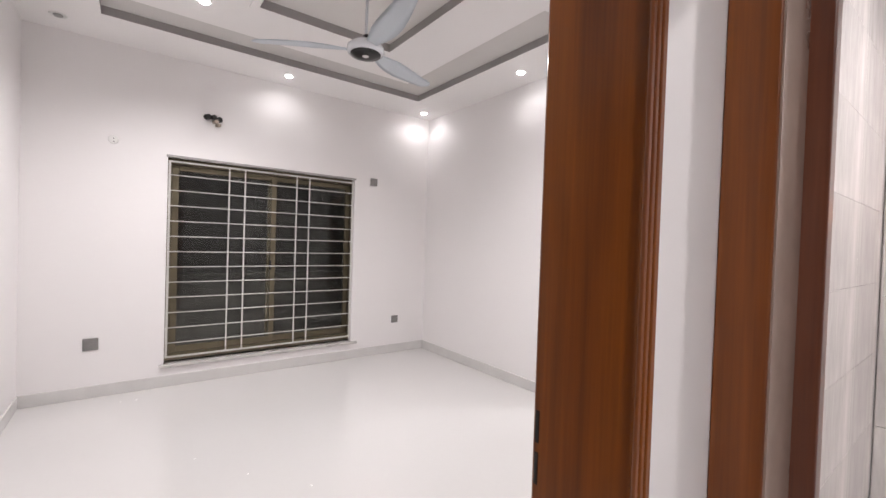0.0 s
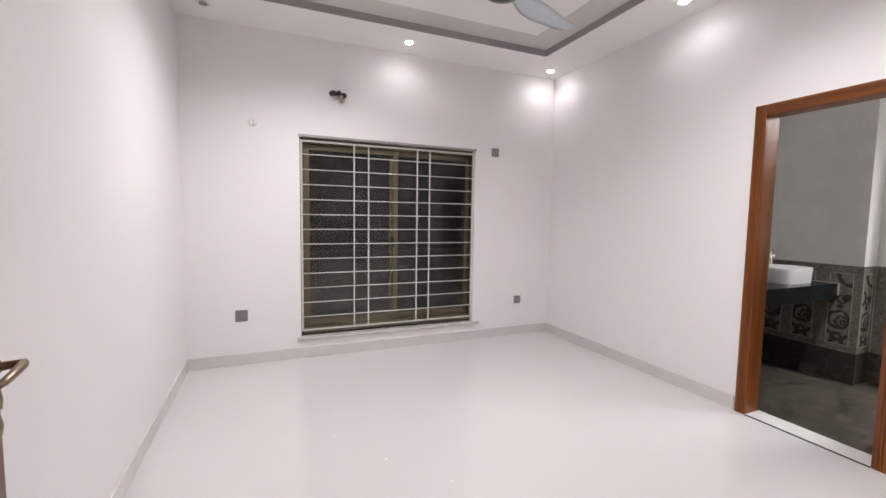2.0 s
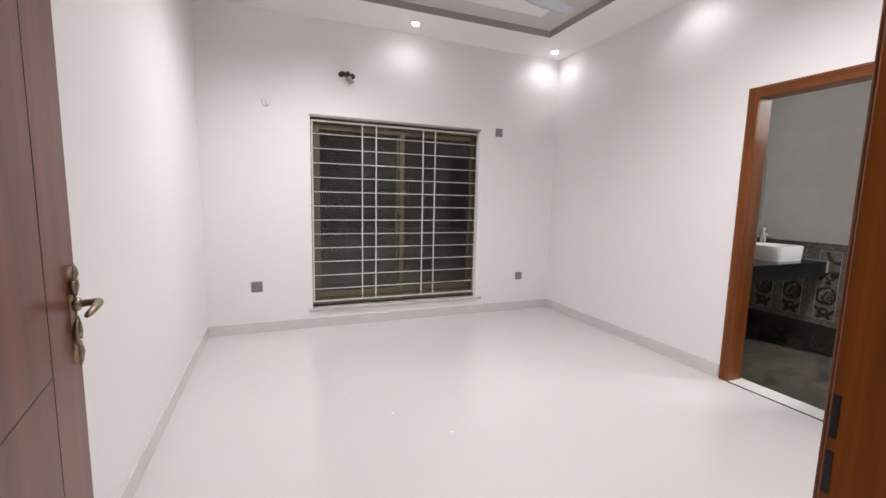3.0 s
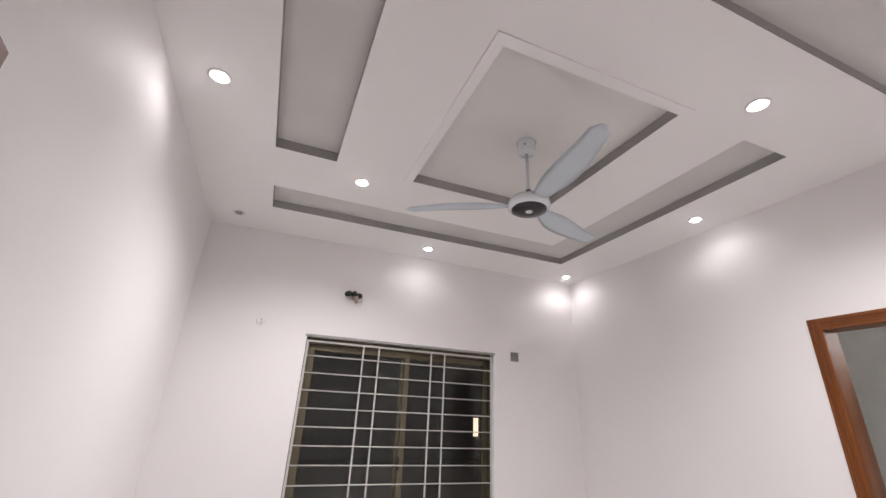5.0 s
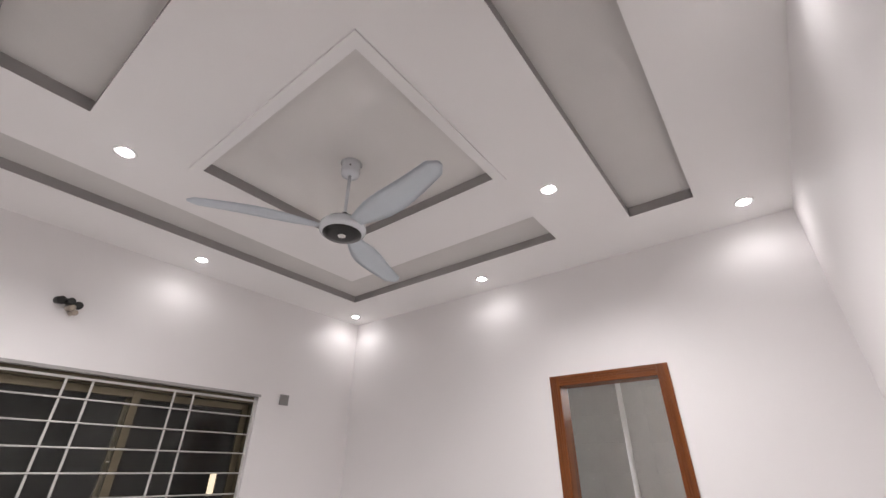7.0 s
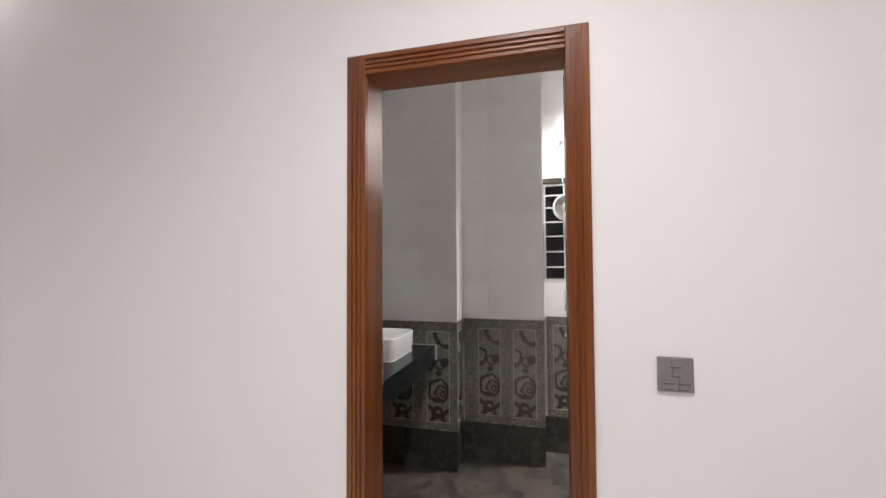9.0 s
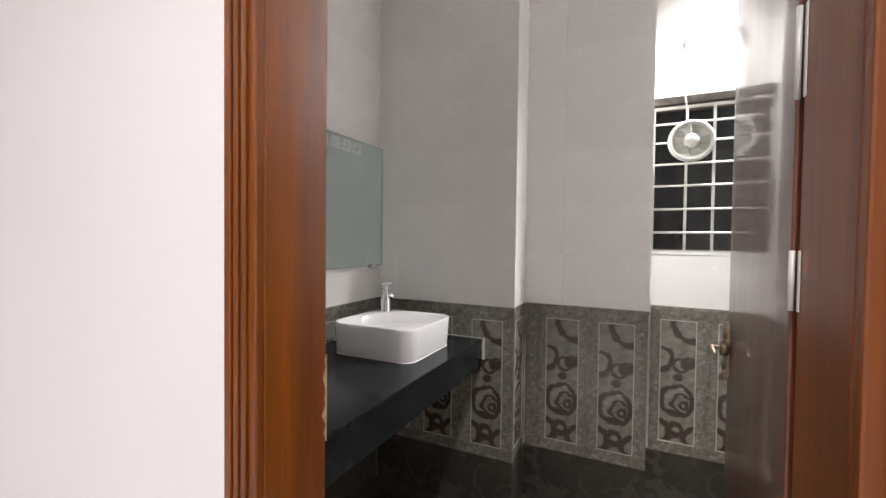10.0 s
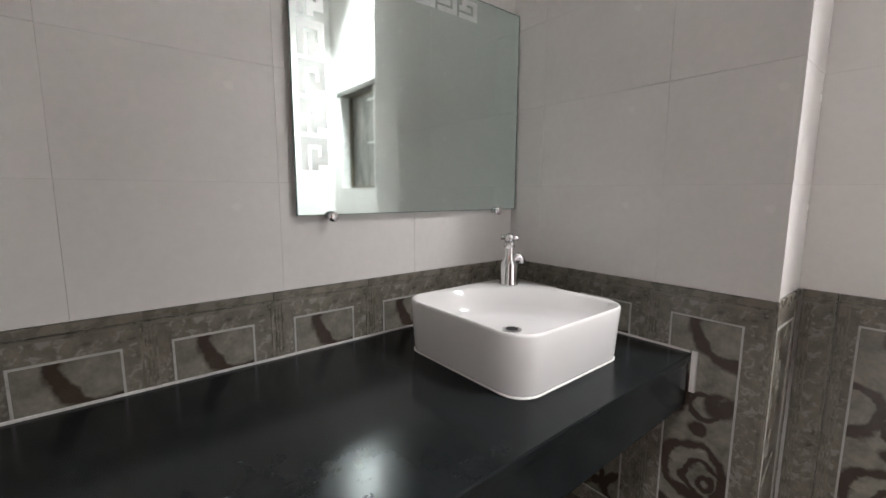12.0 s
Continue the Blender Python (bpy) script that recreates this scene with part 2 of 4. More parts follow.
flecks(M_BFLOOR, (0.105, 0.088, 0.069), 5, 0.50, 0.55)
M_GRANITE = surface("black_granite", (0.011, 0.013, 0.014), 0.19, spec=0.19, vary=0.3, scale=18, fine=260, bump=0.0, rough_vary=0.03)
M_CERAMIC = surface("white_ceramic", (0.82, 0.81, 0.80), 0.10, vary=0.01, bump=0.0, coat=0.5)
M_CHROME = surface("chrome", (0.75, 0.75, 0.76), 0.10, metal=1.0, vary=0.03, bump=0.0)
M_MIRROR = surface("mirror_silver", (0.74, 0.85, 0.83), 0.035, metal=1.0, vary=0.02, bump=0.0, rough_vary=0.01)
M_MEDGE = surface("mirror_glass_edge", (0.12, 0.22, 0.20), 0.15, vary=0.1)
M_FROST = surface("etched_mirror_band", (0.74, 0.80, 0.79), 0.33, metal=0.75, vary=0.05, scale=12)
M_MARBLE = surface("white_threshold_marble", (0.74, 0.73, 0.71), 0.2, vary=0.06, scale=6)
M_NEXT = surface("pale_marble_tile", (0.74, 0.70, 0.68), 0.15, vary=0.22, scale=3.0, fine=30, bump=0.0, island=0.05, stretch=(2.6, 2.6, 0.5))
M_CONCRETE = surface("outer_plaster", (0.17, 0.165, 0.155), 0.9, vary=0.25, scale=3, fine=60, bump=0.1)
M_GROUND = surface("outer_ground", (0.07, 0.065, 0.06), 0.95, vary=0.3, scale=2, fine=50, bump=0.1)
M_FILM = surface("mottled_window_film", (0.20, 0.19, 0.17), 0.35, vary=0.75, scale=11, fine=45, bump=0.02, stretch=(1, 1, 0.35))
M_CLEAR = glass("clear_plastic", (0.90, 0.92, 0.90), 0.12)


# ---- building helpers ----
def box(bm, x0, x1, y0, y1, z0, z1, slot=0, bevel=0.0):
    r = bmesh.ops.create_cube(bm, size=1.0)
    vs = r["verts"]
    for v in vs:
        v.co = Vector((x0 + (v.co.x + 0.5) * (x1 - x0), y0 + (v.co.y + 0.5) * (y1 - y0), z0 + (v.co.z + 0.5) * (z1 - z0)))
    faces = list({f for v in vs for f in v.link_faces})
    for f in faces:
        f.material_index = slot
    if bevel:
        edges = list({e for v in vs for e in v.link_edges})
        bmesh.ops.bevel(bm, geom=edges, offset=bevel, segments=2, affect="EDGES", profile=0.5)
    return bm


def tube(bm, a, b, r0, r1=None, seg=16, slot=0, caps=True):
    """A round bar or cone from a to b."""
    a, b, r1 = Vector(a), Vector(b), r0 if r1 is None else r1
    q = (b - a).to_track_quat("Z", "Y")
    rings = []
    for p, r in ((a, r0), (b, r1)):
        rings.append([bm.verts.new(p + q @ Vector((r * math.cos(2 * math.pi * i / seg), r * math.sin(2 * math.pi * i / seg), 0))) for i in range(seg)])
    fs = [bm.faces.new((rings[0][i], rings[0][(i + 1) % seg], rings[1][(i + 1) % seg], rings[1][i])) for i in range(seg)]
    for f in fs:
        f.smooth = True
    if caps:
        fs += [bm.faces.new(rings[0][::-1]), bm.faces.new(rings[1])]
    for f in fs:
        f.material_index = slot
    return bm


def lathe(bm, profile, seg=32, slot=0, at=(0, 0, 0), axis=None):
    """A turned body: (radius, height) pairs round an axis (z unless given)."""
    q = Vector(axis).to_track_quat("Z", "Y") if axis else None
    rings = []
    for r, z in profile:
        ring = []
        for i in range(seg):
            p = Vector((r * math.cos(2 * math.pi * i / seg), r * math.sin(2 * math.pi * i / seg), z))
            ring.append(bm.verts.new((q @ p if q else p) + Vector(at)))
        rings.append(ring)
    for a, b in zip(rings, rings[1:]):
        for i in range(seg):
            f = bm.faces.new((a[i], a[(i + 1) % seg], b[(i + 1) % seg], b[i]))
            f.smooth, f.material_index = True, slot
    for ring in (rings[0][::-1], rings[-1]):
        bm.faces.new(ring).material_index = slot
    return bm


def path_tube(bm, points, r, seg=10, slot=0):
    """A bent round bar through points."""
    rings, prev = [], None
    pts = [Vector(p) for p in points]
    for i, p in enumerate(pts):
        d = (pts[min(i + 1, len(pts) - 1)] - pts[max(i - 1, 0)]).normalized()
        q = d.to_track_quat("Z", "Y")
        if prev is not None:
            q = (prev.rotation_difference(d) @ qlast)
        prev, qlast = d, q
        rr = r[i] if isinstance(r, (list, tuple)) else r
        rings.append([bm.verts.new(p + q @ Vector((rr * math.cos(2 * math.pi * k / seg), rr * math.sin(2 * math.pi * k / seg), 0))) for k in range(seg)])
    for a, b in zip(rings, rings[1:]):
        for k in range(seg):
            f = bm.faces.new((a[k], a[(k + 1) % seg], b[(k + 1) % seg], b[k]))
            f.smooth, f.material_index = True, slot
    bm.faces.new(rings[0][::-1]).material_index = slot
    bm.faces.new(rings[-1]).material_index = slot
    return bm


def mesh_of(name, bm, mats):
    me = bpy.data.meshes.new(name)
    bmesh.ops.recalc_face_normals(bm, faces=bm.faces[:])
    bm.to_mesh(me)
    bm.free()
    for m in mats if isinstance(mats, (list, tuple)) else [mats]:
        me.materials.append(m)
    return me


def part(name, bm, mats, parent, label=""):
    ob = new(name, mesh_of(name, bm, mats))
    ob.parent = parent
    return tagged(ob, label)


def thing(name, at, label, category, group="", kind="", turn=0):
    ob = new(name)
    ob.empty_display_size = 0.05
    ob.matrix_world = pose(*at, 0, 0, turn)
    return tagged(ob, label, category, group, kind)


def setting(name, bm, mats, label, category):
    return tagged(new(name, mesh_of(name, bm, mats)), label, category, "", "structure")


def boxes(*dims, bevel=0.0):
    bm = bmesh.new()
    for d in dims:
        box(bm, *d, bevel=bevel)
    return bm


# ---- the bedroom's shell ----
LEFT, RIGHT, BACK, FRONT = -0.725, 3.0, 0.497, 4.4
HALL_Y = 0.292                     # hall side of the entrance wall
TOP = 3.12
WX0, WX1, WZ0, WZ1 = 0.20, 2.04, 0.19, 2.06       # window opening
EX0, EX1, EZ = -0.49, 0.61, 2.12                  # entrance opening
BY0, BY1, BZ = 1.45, 2.15, 2.07                   # bathroom door opening
BATH_X = 3.155

setting("floor", boxes((LEFT - 0.2, RIGHT, HALL_Y, FRONT + 0.0, -0.12, 0.0)), M_FLOOR, "polished off-white porcelain bedroom floor with soft reflections", "floor")
wall_window = setting("wall_window", boxes((LEFT - 0.2, WX0, FRONT, FRONT + 0.22, -0.12, TOP), (WX1, RIGHT + 0.155, FRONT, FRONT + 0.22, -0.12, TOP),
                      (WX0, WX1, FRONT, FRONT + 0.22, -0.12, WZ0), (WX0, WX1, FRONT, FRONT + 0.22, WZ1, TOP)), M_WALL, "smooth white painted wall round a barred window", "wall")
wall_left = setting("wall_left", boxes((LEFT - 0.2, LEFT, HALL_Y, FRONT, 0, TOP)), M_WALL, "smooth white painted wall beside the entrance door", "wall")
wall_entrance = setting("wall_entrance", boxes((LEFT, EX0, HALL_Y, BACK, 0, TOP), (EX1, RIGHT, HALL_Y, BACK, 0, TOP), (EX0, EX1, HALL_Y, BACK, EZ, TOP)),
                        M_WALL, "white painted wall with the entrance doorway", "wall")
wall_bath = setting("wall_bathroom_side", boxes((RIGHT, BATH_X - 0.008, HALL_Y, BY0, -0.12, TOP), (RIGHT, BATH_X - 0.008, BY1, FRONT, -0.12, TOP), (RIGHT, BATH_X - 0.008, BY0, BY1, BZ, TOP)),
                    M_WALL, "smooth white painted wall with the bathroom doorway", "wall")


def stepped_ceiling():
    """A false ceiling with two L-shaped troughs and a square recess round the fan, two of them edged by a thin raised lip."""
    LIP = 0.055
    pits = [((-0.243, 2.486, 3.52, 3.88), 0.062), ((2.126, 2.486, 1.815, 3.88), 0.062),
            ((-0.243, 0.118, 0.962, 3.003), 0.055), ((-0.243, 2.486, 0.962, 1.322), 0.055), ((0.628, 1.632, 1.812, 3.017), 0.055)]
    lips = [(a - LIP, b + LIP, c - LIP, e + LIP) for (a, b, c, e), _ in pits[2:]]
    xs = sorted({LEFT, RIGHT, *(v for p, _ in pits for v in p[:2]), *(v for p in lips for v in p[:2])})
    ys = sorted({BACK, FRONT, *(v for p, _ in pits for v in p[2:]), *(v for p in lips for v in p[2:])})

    def level(i, j):
        if not (0 <= i < len(xs) - 1 and 0 <= j < len(ys) - 1):
            return None
        x, y = (xs[i] + xs[i + 1]) / 2, (ys[j] + ys[j + 1]) / 2
        for (a, b, c, e), d in pits:
            if a < x < b and c < y < e:
                return CEIL + d
        return CEIL - 0.010 if any(a < x < b and c < y < e for a, b, c, e in lips) else CEIL

    bm = bmesh.new()
    for i in range(len(xs) - 1):
        for j in range(len(ys) - 1):
            z = level(i, j)
            f = bm.faces.new([bm.verts.new((x, y, z)) for x, y in ((xs[i], ys[j]), (xs[i], ys[j + 1]), (xs[i + 1], ys[j + 1]), (xs[i + 1], ys[j]))])
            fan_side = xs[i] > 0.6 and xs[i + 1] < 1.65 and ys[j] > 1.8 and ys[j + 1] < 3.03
            # trough and recess tops take the tones with shade painted in
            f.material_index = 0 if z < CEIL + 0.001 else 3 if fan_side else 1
            for (di, dj), (p, q) in (((1, 0), ((xs[i + 1], ys[j]), (xs[i + 1], ys[j + 1]))), ((0, 1), ((xs[i], ys[j + 1]), (xs[i + 1], ys[j + 1])))):
                z2 = level(i + di, j + dj)
                if z2 is not None and abs(z2 - z) > 1e-4:
                    # pit sides take the darkest of the painted shade tones
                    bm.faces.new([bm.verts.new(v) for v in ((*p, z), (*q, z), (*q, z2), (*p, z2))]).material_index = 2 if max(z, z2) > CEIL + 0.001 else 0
    bmesh.ops.remove_doubles(bm, verts=bm.verts[:], dist=1e-4)
    box(bm, LEFT - 0.2, RIGHT, HALL_Y, FRONT, TOP, TOP + 0.15)
    return bm


setting("ceiling", stepped_ceiling(), [M_CEIL, M_TROUGH, M_FASCIA, M_RECESS], "white plaster false ceiling with L-shaped troughs and recess, shade painted into them", "ceiling")


def skirting(name, x0, x1, y0, y1, parent_label):
    return setting(name, boxes((x0, x1, y0, y1, 0.0, 0.098), bevel=0.003), M_BASE, parent_label, "baseboard")


SK = "pale grey glossy tile skirting along the white wall"
skirting("baseboard", LEFT + 0.012, RIGHT - 0.012, FRONT - 0.012, FRONT, SK)
skirting("baseboard", LEFT, LEFT + 0.012, BACK, FRONT, SK)
skirting("baseboard", RIGHT - 0.012, RIGHT, 2.21, FRONT, SK)
skirting("baseboard", RIGHT - 0.012, RIGHT, BACK, 1.39, SK)
skirting("baseboard", 0.68, RIGHT - 0.012, BACK, BACK + 0.012, SK)

# ---- the barred window ----
window_1 = thing("window_1", (0, 0, 0), "bronze sliding window behind pale steel security bars at night", "window", kind="structure")
WY = FRONT + 0.115
wf = part("window_frame", boxes((WX0, WX1, WY - 0.045, WY + 0.045, WZ1 - 0.055, WZ1), (WX0, WX1, WY - 0.045, WY + 0.045, WZ0 + 0.02, WZ0 + 0.085),
                                (WX0, WX0 + 0.045, WY - 0.045, WY + 0.045, WZ0 + 0.085, WZ1 - 0.055), (WX1 - 0.045, WX1, WY - 0.045, WY + 0.045, WZ0 + 0.085, WZ1 - 0.055), bevel=0.004), M_BRONZE, window_1)
zb, zt = WZ0 + 0.087, WZ1 - 0.057
for x0, x1, y in ((WX0 + 0.047, 1.165, WY - 0.024), (1.085, WX1 - 0.047, WY + 0.008)):
    sash = part("sash", boxes((x0, x0 + 0.052, y, y + 0.026, zb, zt), (x1 - 0.052, x1, y, y + 0.026, zb, zt),
                              (x0 + 0.052, x1 - 0.052, y, y + 0.026, zb, zb + 0.06), (x0 + 0.052, x1 - 0.052, y, y + 0.026, zt - 0.05, zt), bevel=0.003), M_BRONZE, window_1, "champagne aluminium sliding sash")
    pane = part("pane", boxes((x0 + 0.05, x1 - 0.05, y + 0.010, y + 0.016, zb + 0.058, zt - 0.048)), M_GLASS, sash, "dark glass pane with room reflections")
    pane.visible_shadow = False
latch = part("latch", boxes((1.105, 1.125, WY - 0.036, WY - 0.024, 1.03, 1.13), (1.107, 1.123, WY - 0.05, WY - 0.036, 1.05, 1.075), bevel=0.003), M_GASKET, window_1, "small black sliding latch")
part("window_sill", boxes((WX0 - 0.03, WX1 + 0.03, FRONT - 0.022, FRONT + 0.07, WZ0 - 0.022, WZ0 + 0.006), bevel=0.003), M_SILL, window_1, "grey-white marble sill")
part("lining", boxes((WX0 - 0.006, WX0 + 0.006, FRONT - 0.006, FRONT + 0.066, WZ0 + 0.006, WZ1), (WX1 - 0.044, WX1 + 0.004, FRONT - 0.004, FRONT + 0.066, WZ0 + 0.006, WZ1)), M_WALL, window_1)
part("head_bead", boxes((WX0 - 0.006, WX1 - 0.03, FRONT - 0.008, FRONT + 0.03, WZ1 - 0.006, WZ1 + 0.014)), M_PLATE2, window_1, "grey bead over the window")

grille = thing("window_grille", (0, FRONT + 0.035, 0), "pale grey steel security grille with twelve crossbars", "window bars")
GX0, GX1, GZ0, GZ1 = WX0 + 0.014, WX1 - 0.045, WZ0 + 0.055, WZ1 - 0.028
part("grille_frame", boxes((GX0, GX0 + 0.018, -0.006, 0.006, GZ0, GZ1), (GX1 - 0.018, GX1, -0.006, 0.006, GZ0, GZ1),
                           (GX0 + 0.018, GX1 - 0.018, -0.006, 0.006, GZ1 - 0.016, GZ1), (GX0 + 0.018, GX1 - 0.018, -0.006, 0.006, GZ0, GZ0 + 0.016), bevel=0.002), M_STEEL, grille)
bar = mesh_of("bar", tube(bmesh.new(), (GX0 + 0.016, 0, 0), (GX1 - 0.016, 0, 0), 0.0052, seg=8), M_STEEL)
for k in range(12):
    b = new("bar", bar)
    b.parent, b.location = grille, (0, -0.011, 0.382 + 0.1381 * k)
upright = mesh_of("upright", boxes((-0.0065, 0.0065, -0.004, 0.004, GZ0 + 0.014, GZ1 - 0.014)), M_STEEL)
for x in (0.707, 0.848, 1.352, 1.488):
    b = new("upright", upright)
    b.parent, b.location = grille, (x, 0.0, 0)
for z in (0.5, 1.7):
    part("fixing_lug", boxes((WX0 + 0.006, GX0, -0.004, 0.004, z, z + 0.02)), M_STEEL, grille)

# outside: dark yard and its wall
setting("ground", boxes((-60, 60, FRONT + 0.22, 120, -0.5, -0.4)), M_GROUND, "dark bare ground of the yard at night", "ground")
setting("yard_wall", boxes((-6, 9, 6.3, 6.5, -0.4, 0.85)), M_CONCRETE, "low grey plastered yard wall beyond the window", "wall")
house = thing("neighbour_house", (9.0, 20.0, -0.4), "dark plastered house across the yard with one lit window", "house")
part("wall", boxes((-17, 0.44, 0.0, 0.3, 0, 7.0), (0.78, 17, 0.0, 0.3, 0, 7.0), (0.44, 0.78, 0.0, 0.3, 0, 0.98), (0.44, 0.78, 0.0, 0.3, 1.86, 7.0)), M_CONCRETE, house)
part("roof", boxes((-17.2, 17.2, -0.25, 8.0, 7.0, 7.25)), M_CONCRETE, house)
slit = part("window", boxes((0.44, 0.475, 0.02, 0.08, 0.98, 1.86), (0.745, 0.78, 0.02, 0.08, 0.98, 1.86), (0.475, 0.745, 0.02, 0.08, 0.98, 1.015), (0.475, 0.745, 0.02, 0.08, 1.825, 1.86)), M_BRONZE, house, "narrow bronze window frame")
part("lit_pane", boxes((0.475, 0.745, 0.045, 0.055, 1.015, 1.825)), M_NIGHT, slit, "warm lit window pane")


# ---- doors ----
def door_frame(name, label, axis, wall0, wall1, lo, hi, top, lining=0.02, face=0.065, proud=0.015, both=False, stop=None):
    """A lacquered frame in a doorway: linings through the wall with moulded faces. axis: the way along the wall."""
    t = thing(name, (0, 0, 0), label, "door frame", kind="structure")

    def put(bm, a0, a1, d0, d1, z0, z1, bevel=0.003):
        if axis == "y":
            box(bm, d0, d1, a0, a1, z0, z1, bevel=bevel)
        else:
            box(bm, a0, a1, d0, d1, z0, z1, bevel=bevel)

    m_head = M_WOODH if axis == "y" else M_WOODX
    for side, (a0, a1, f0, f1) in (("jamb", (lo, lo + lining, lo - face + lining, lo + lining)), ("jamb", (hi - lining, hi, hi - lining, hi + face - lining))):
        bm = bmesh.new()
        put(bm, a0, a1, wall0, wall1, 0, top)
        s = 1 if a0 == lo else -1
        inner, outer = (f1, f0) if s == 1 else (f0, f1)
        faces = [(wall0 - proud, wall0)] + ([(wall1, wall1 + proud)] if both else [])
        for k, (d0, d1) in enumerate(faces):
            put(bm, min(inner, outer), max(inner, outer), d0, d1, 0, top + face - lining)
            e0, e1 = (d0 - 0.006, d0) if k == 0 else (d1, d1 + 0.006)
            for u, w in ((0.008, 0.014), (0.028, 0.010), (0.044, 0.010)):
                p, q = outer + s * u, outer + s * (u + w)
                put(bm, min(p, q), max(p, q), e0, e1, 0, top + face - lining - u, 0.002)
        part("jamb", bm, M_WOOD, t)
        if stop:
            bm = bmesh.new()
            p, q = (lo + lining, lo + lining + 0.013) if s == 1 else (hi - lining - 0.013, hi - lining)
            put(bm, p, q, stop[0], stop[1], 0, top - lining - 0.013, 0.003)
            part("door_stop", bm, M_WOOD, t)
    bm = bmesh.new()
    put(bm, lo + lining, hi - lining, wall0, wall1, top - lining, top)
    for k, (d0, d1) in enumerate([(wall0 - proud, wall0)] + ([(wall1, wall1 + proud)] if both else [])):
        put(bm, lo + lining, hi - lining, d0, d1, top - lining, top + face - lining)
        e0, e1 = (d0 - 0.006, d0) if k == 0 else (d1, d1 + 0.006)
        for u, w in ((0.008, 0.014), (0.028, 0.010), (0.044, 0.010)):
            put(bm, lo + lining, hi - lining, e0, e1, top + face - lining - u - w, top + face - lining - u, 0.002)
    part("head", bm, m_head, t)
    return t


frame_bath = door_frame("door_frame_1", "reddish-brown lacquered wood frame of the bathroom doorway", "y", RIGHT, 3.135, BY0, BY1, BZ, face=0.07)
frame_entrance = door_frame("door_frame_2", "reddish-brown lacquered wood frame of the bedroom entrance", "x", HALL_Y + 0.012, BACK, EX0, EX1, EZ, lining=0.024, face=0.03, proud=0.014)
# inner face trim and lock keep of the entrance
part("architrave", boxes((EX1 - 0.016, EX1 + 0.06, BACK, BACK + 0.008, 0, EZ + 0.05), bevel=0.003), M_WOOD, frame_entrance)
part("architrave", boxes((EX0 - 0.06, EX0 + 0.0, BACK, BACK + 0.012, 0, EZ + 0.05), bevel=0.003), M_WOOD, frame_entrance)
part("architrave", boxes((EX0, EX1 - 0.024, BACK, BACK + 0.012, EZ - 0.0, EZ + 0.05), bevel=0.003), M_WOODX, frame_entrance)
for z0, z1 in ((1.005, 1.055), (0.925, 0.975)):
    part("lock_keep", boxes((EX1 - 0.0250, EX1 - 0.0235, BACK - 0.013, BACK - 0.004, z0 - 0.006, z1 + 0.006), bevel=0.0004), M_GROOVE, frame_entrance, "dark worn lock keep")
    part("lock_hole", boxes((EX1 - 0.0258, EX1 - 0.0245, BACK - 0.011, BACK - 0.006, z0, z1)), M_DARK, frame_entrance)
chips = bmesh.new()
for z, h, w in ((0.945, 0.030, 0.007), (0.972, 0.042, 0.012), (1.010, 0.026, 0.006), (1.034, 0.050, 0.010), (1.080, 0.022, 0.005)):
    face, back = BY1 - 0.0212, BY1 - 0.014
    lo, hi, tip = (3.1362, z), (3.1362, z + h), (3.1362 - w, z + h * 0.55)
    front = [chips.verts.new((a, face, b)) for a, b in (lo, tip, hi)]
    rear = [chips.verts.new((a, back, b)) for a, b in (lo, tip, hi)]
    chips.faces.new(front)
    chips.faces.new(rear[::-1])
    for k in range(3):
        chips.faces.new((front[k], rear[k], rear[(k + 1) % 3], front[(k + 1) % 3]))
part("splintered_edge", chips, M_RAW, frame_bath, "pale splintered wood round the lock")
setting("threshold", boxes((2.994, 3.15, BY0 + 0.02, BY1 - 0.02, -0.1, 0.004), bevel=0.002), M_MARBLE, "white marble threshold of the bathroom doorway", "threshold")
setting("threshold_line", boxes((2.978, 2.994, BY0 + 0.02, BY1 - 0.02, -0.05, 0.003)), M_DARK, "thin dark joint before the threshold", "trim")


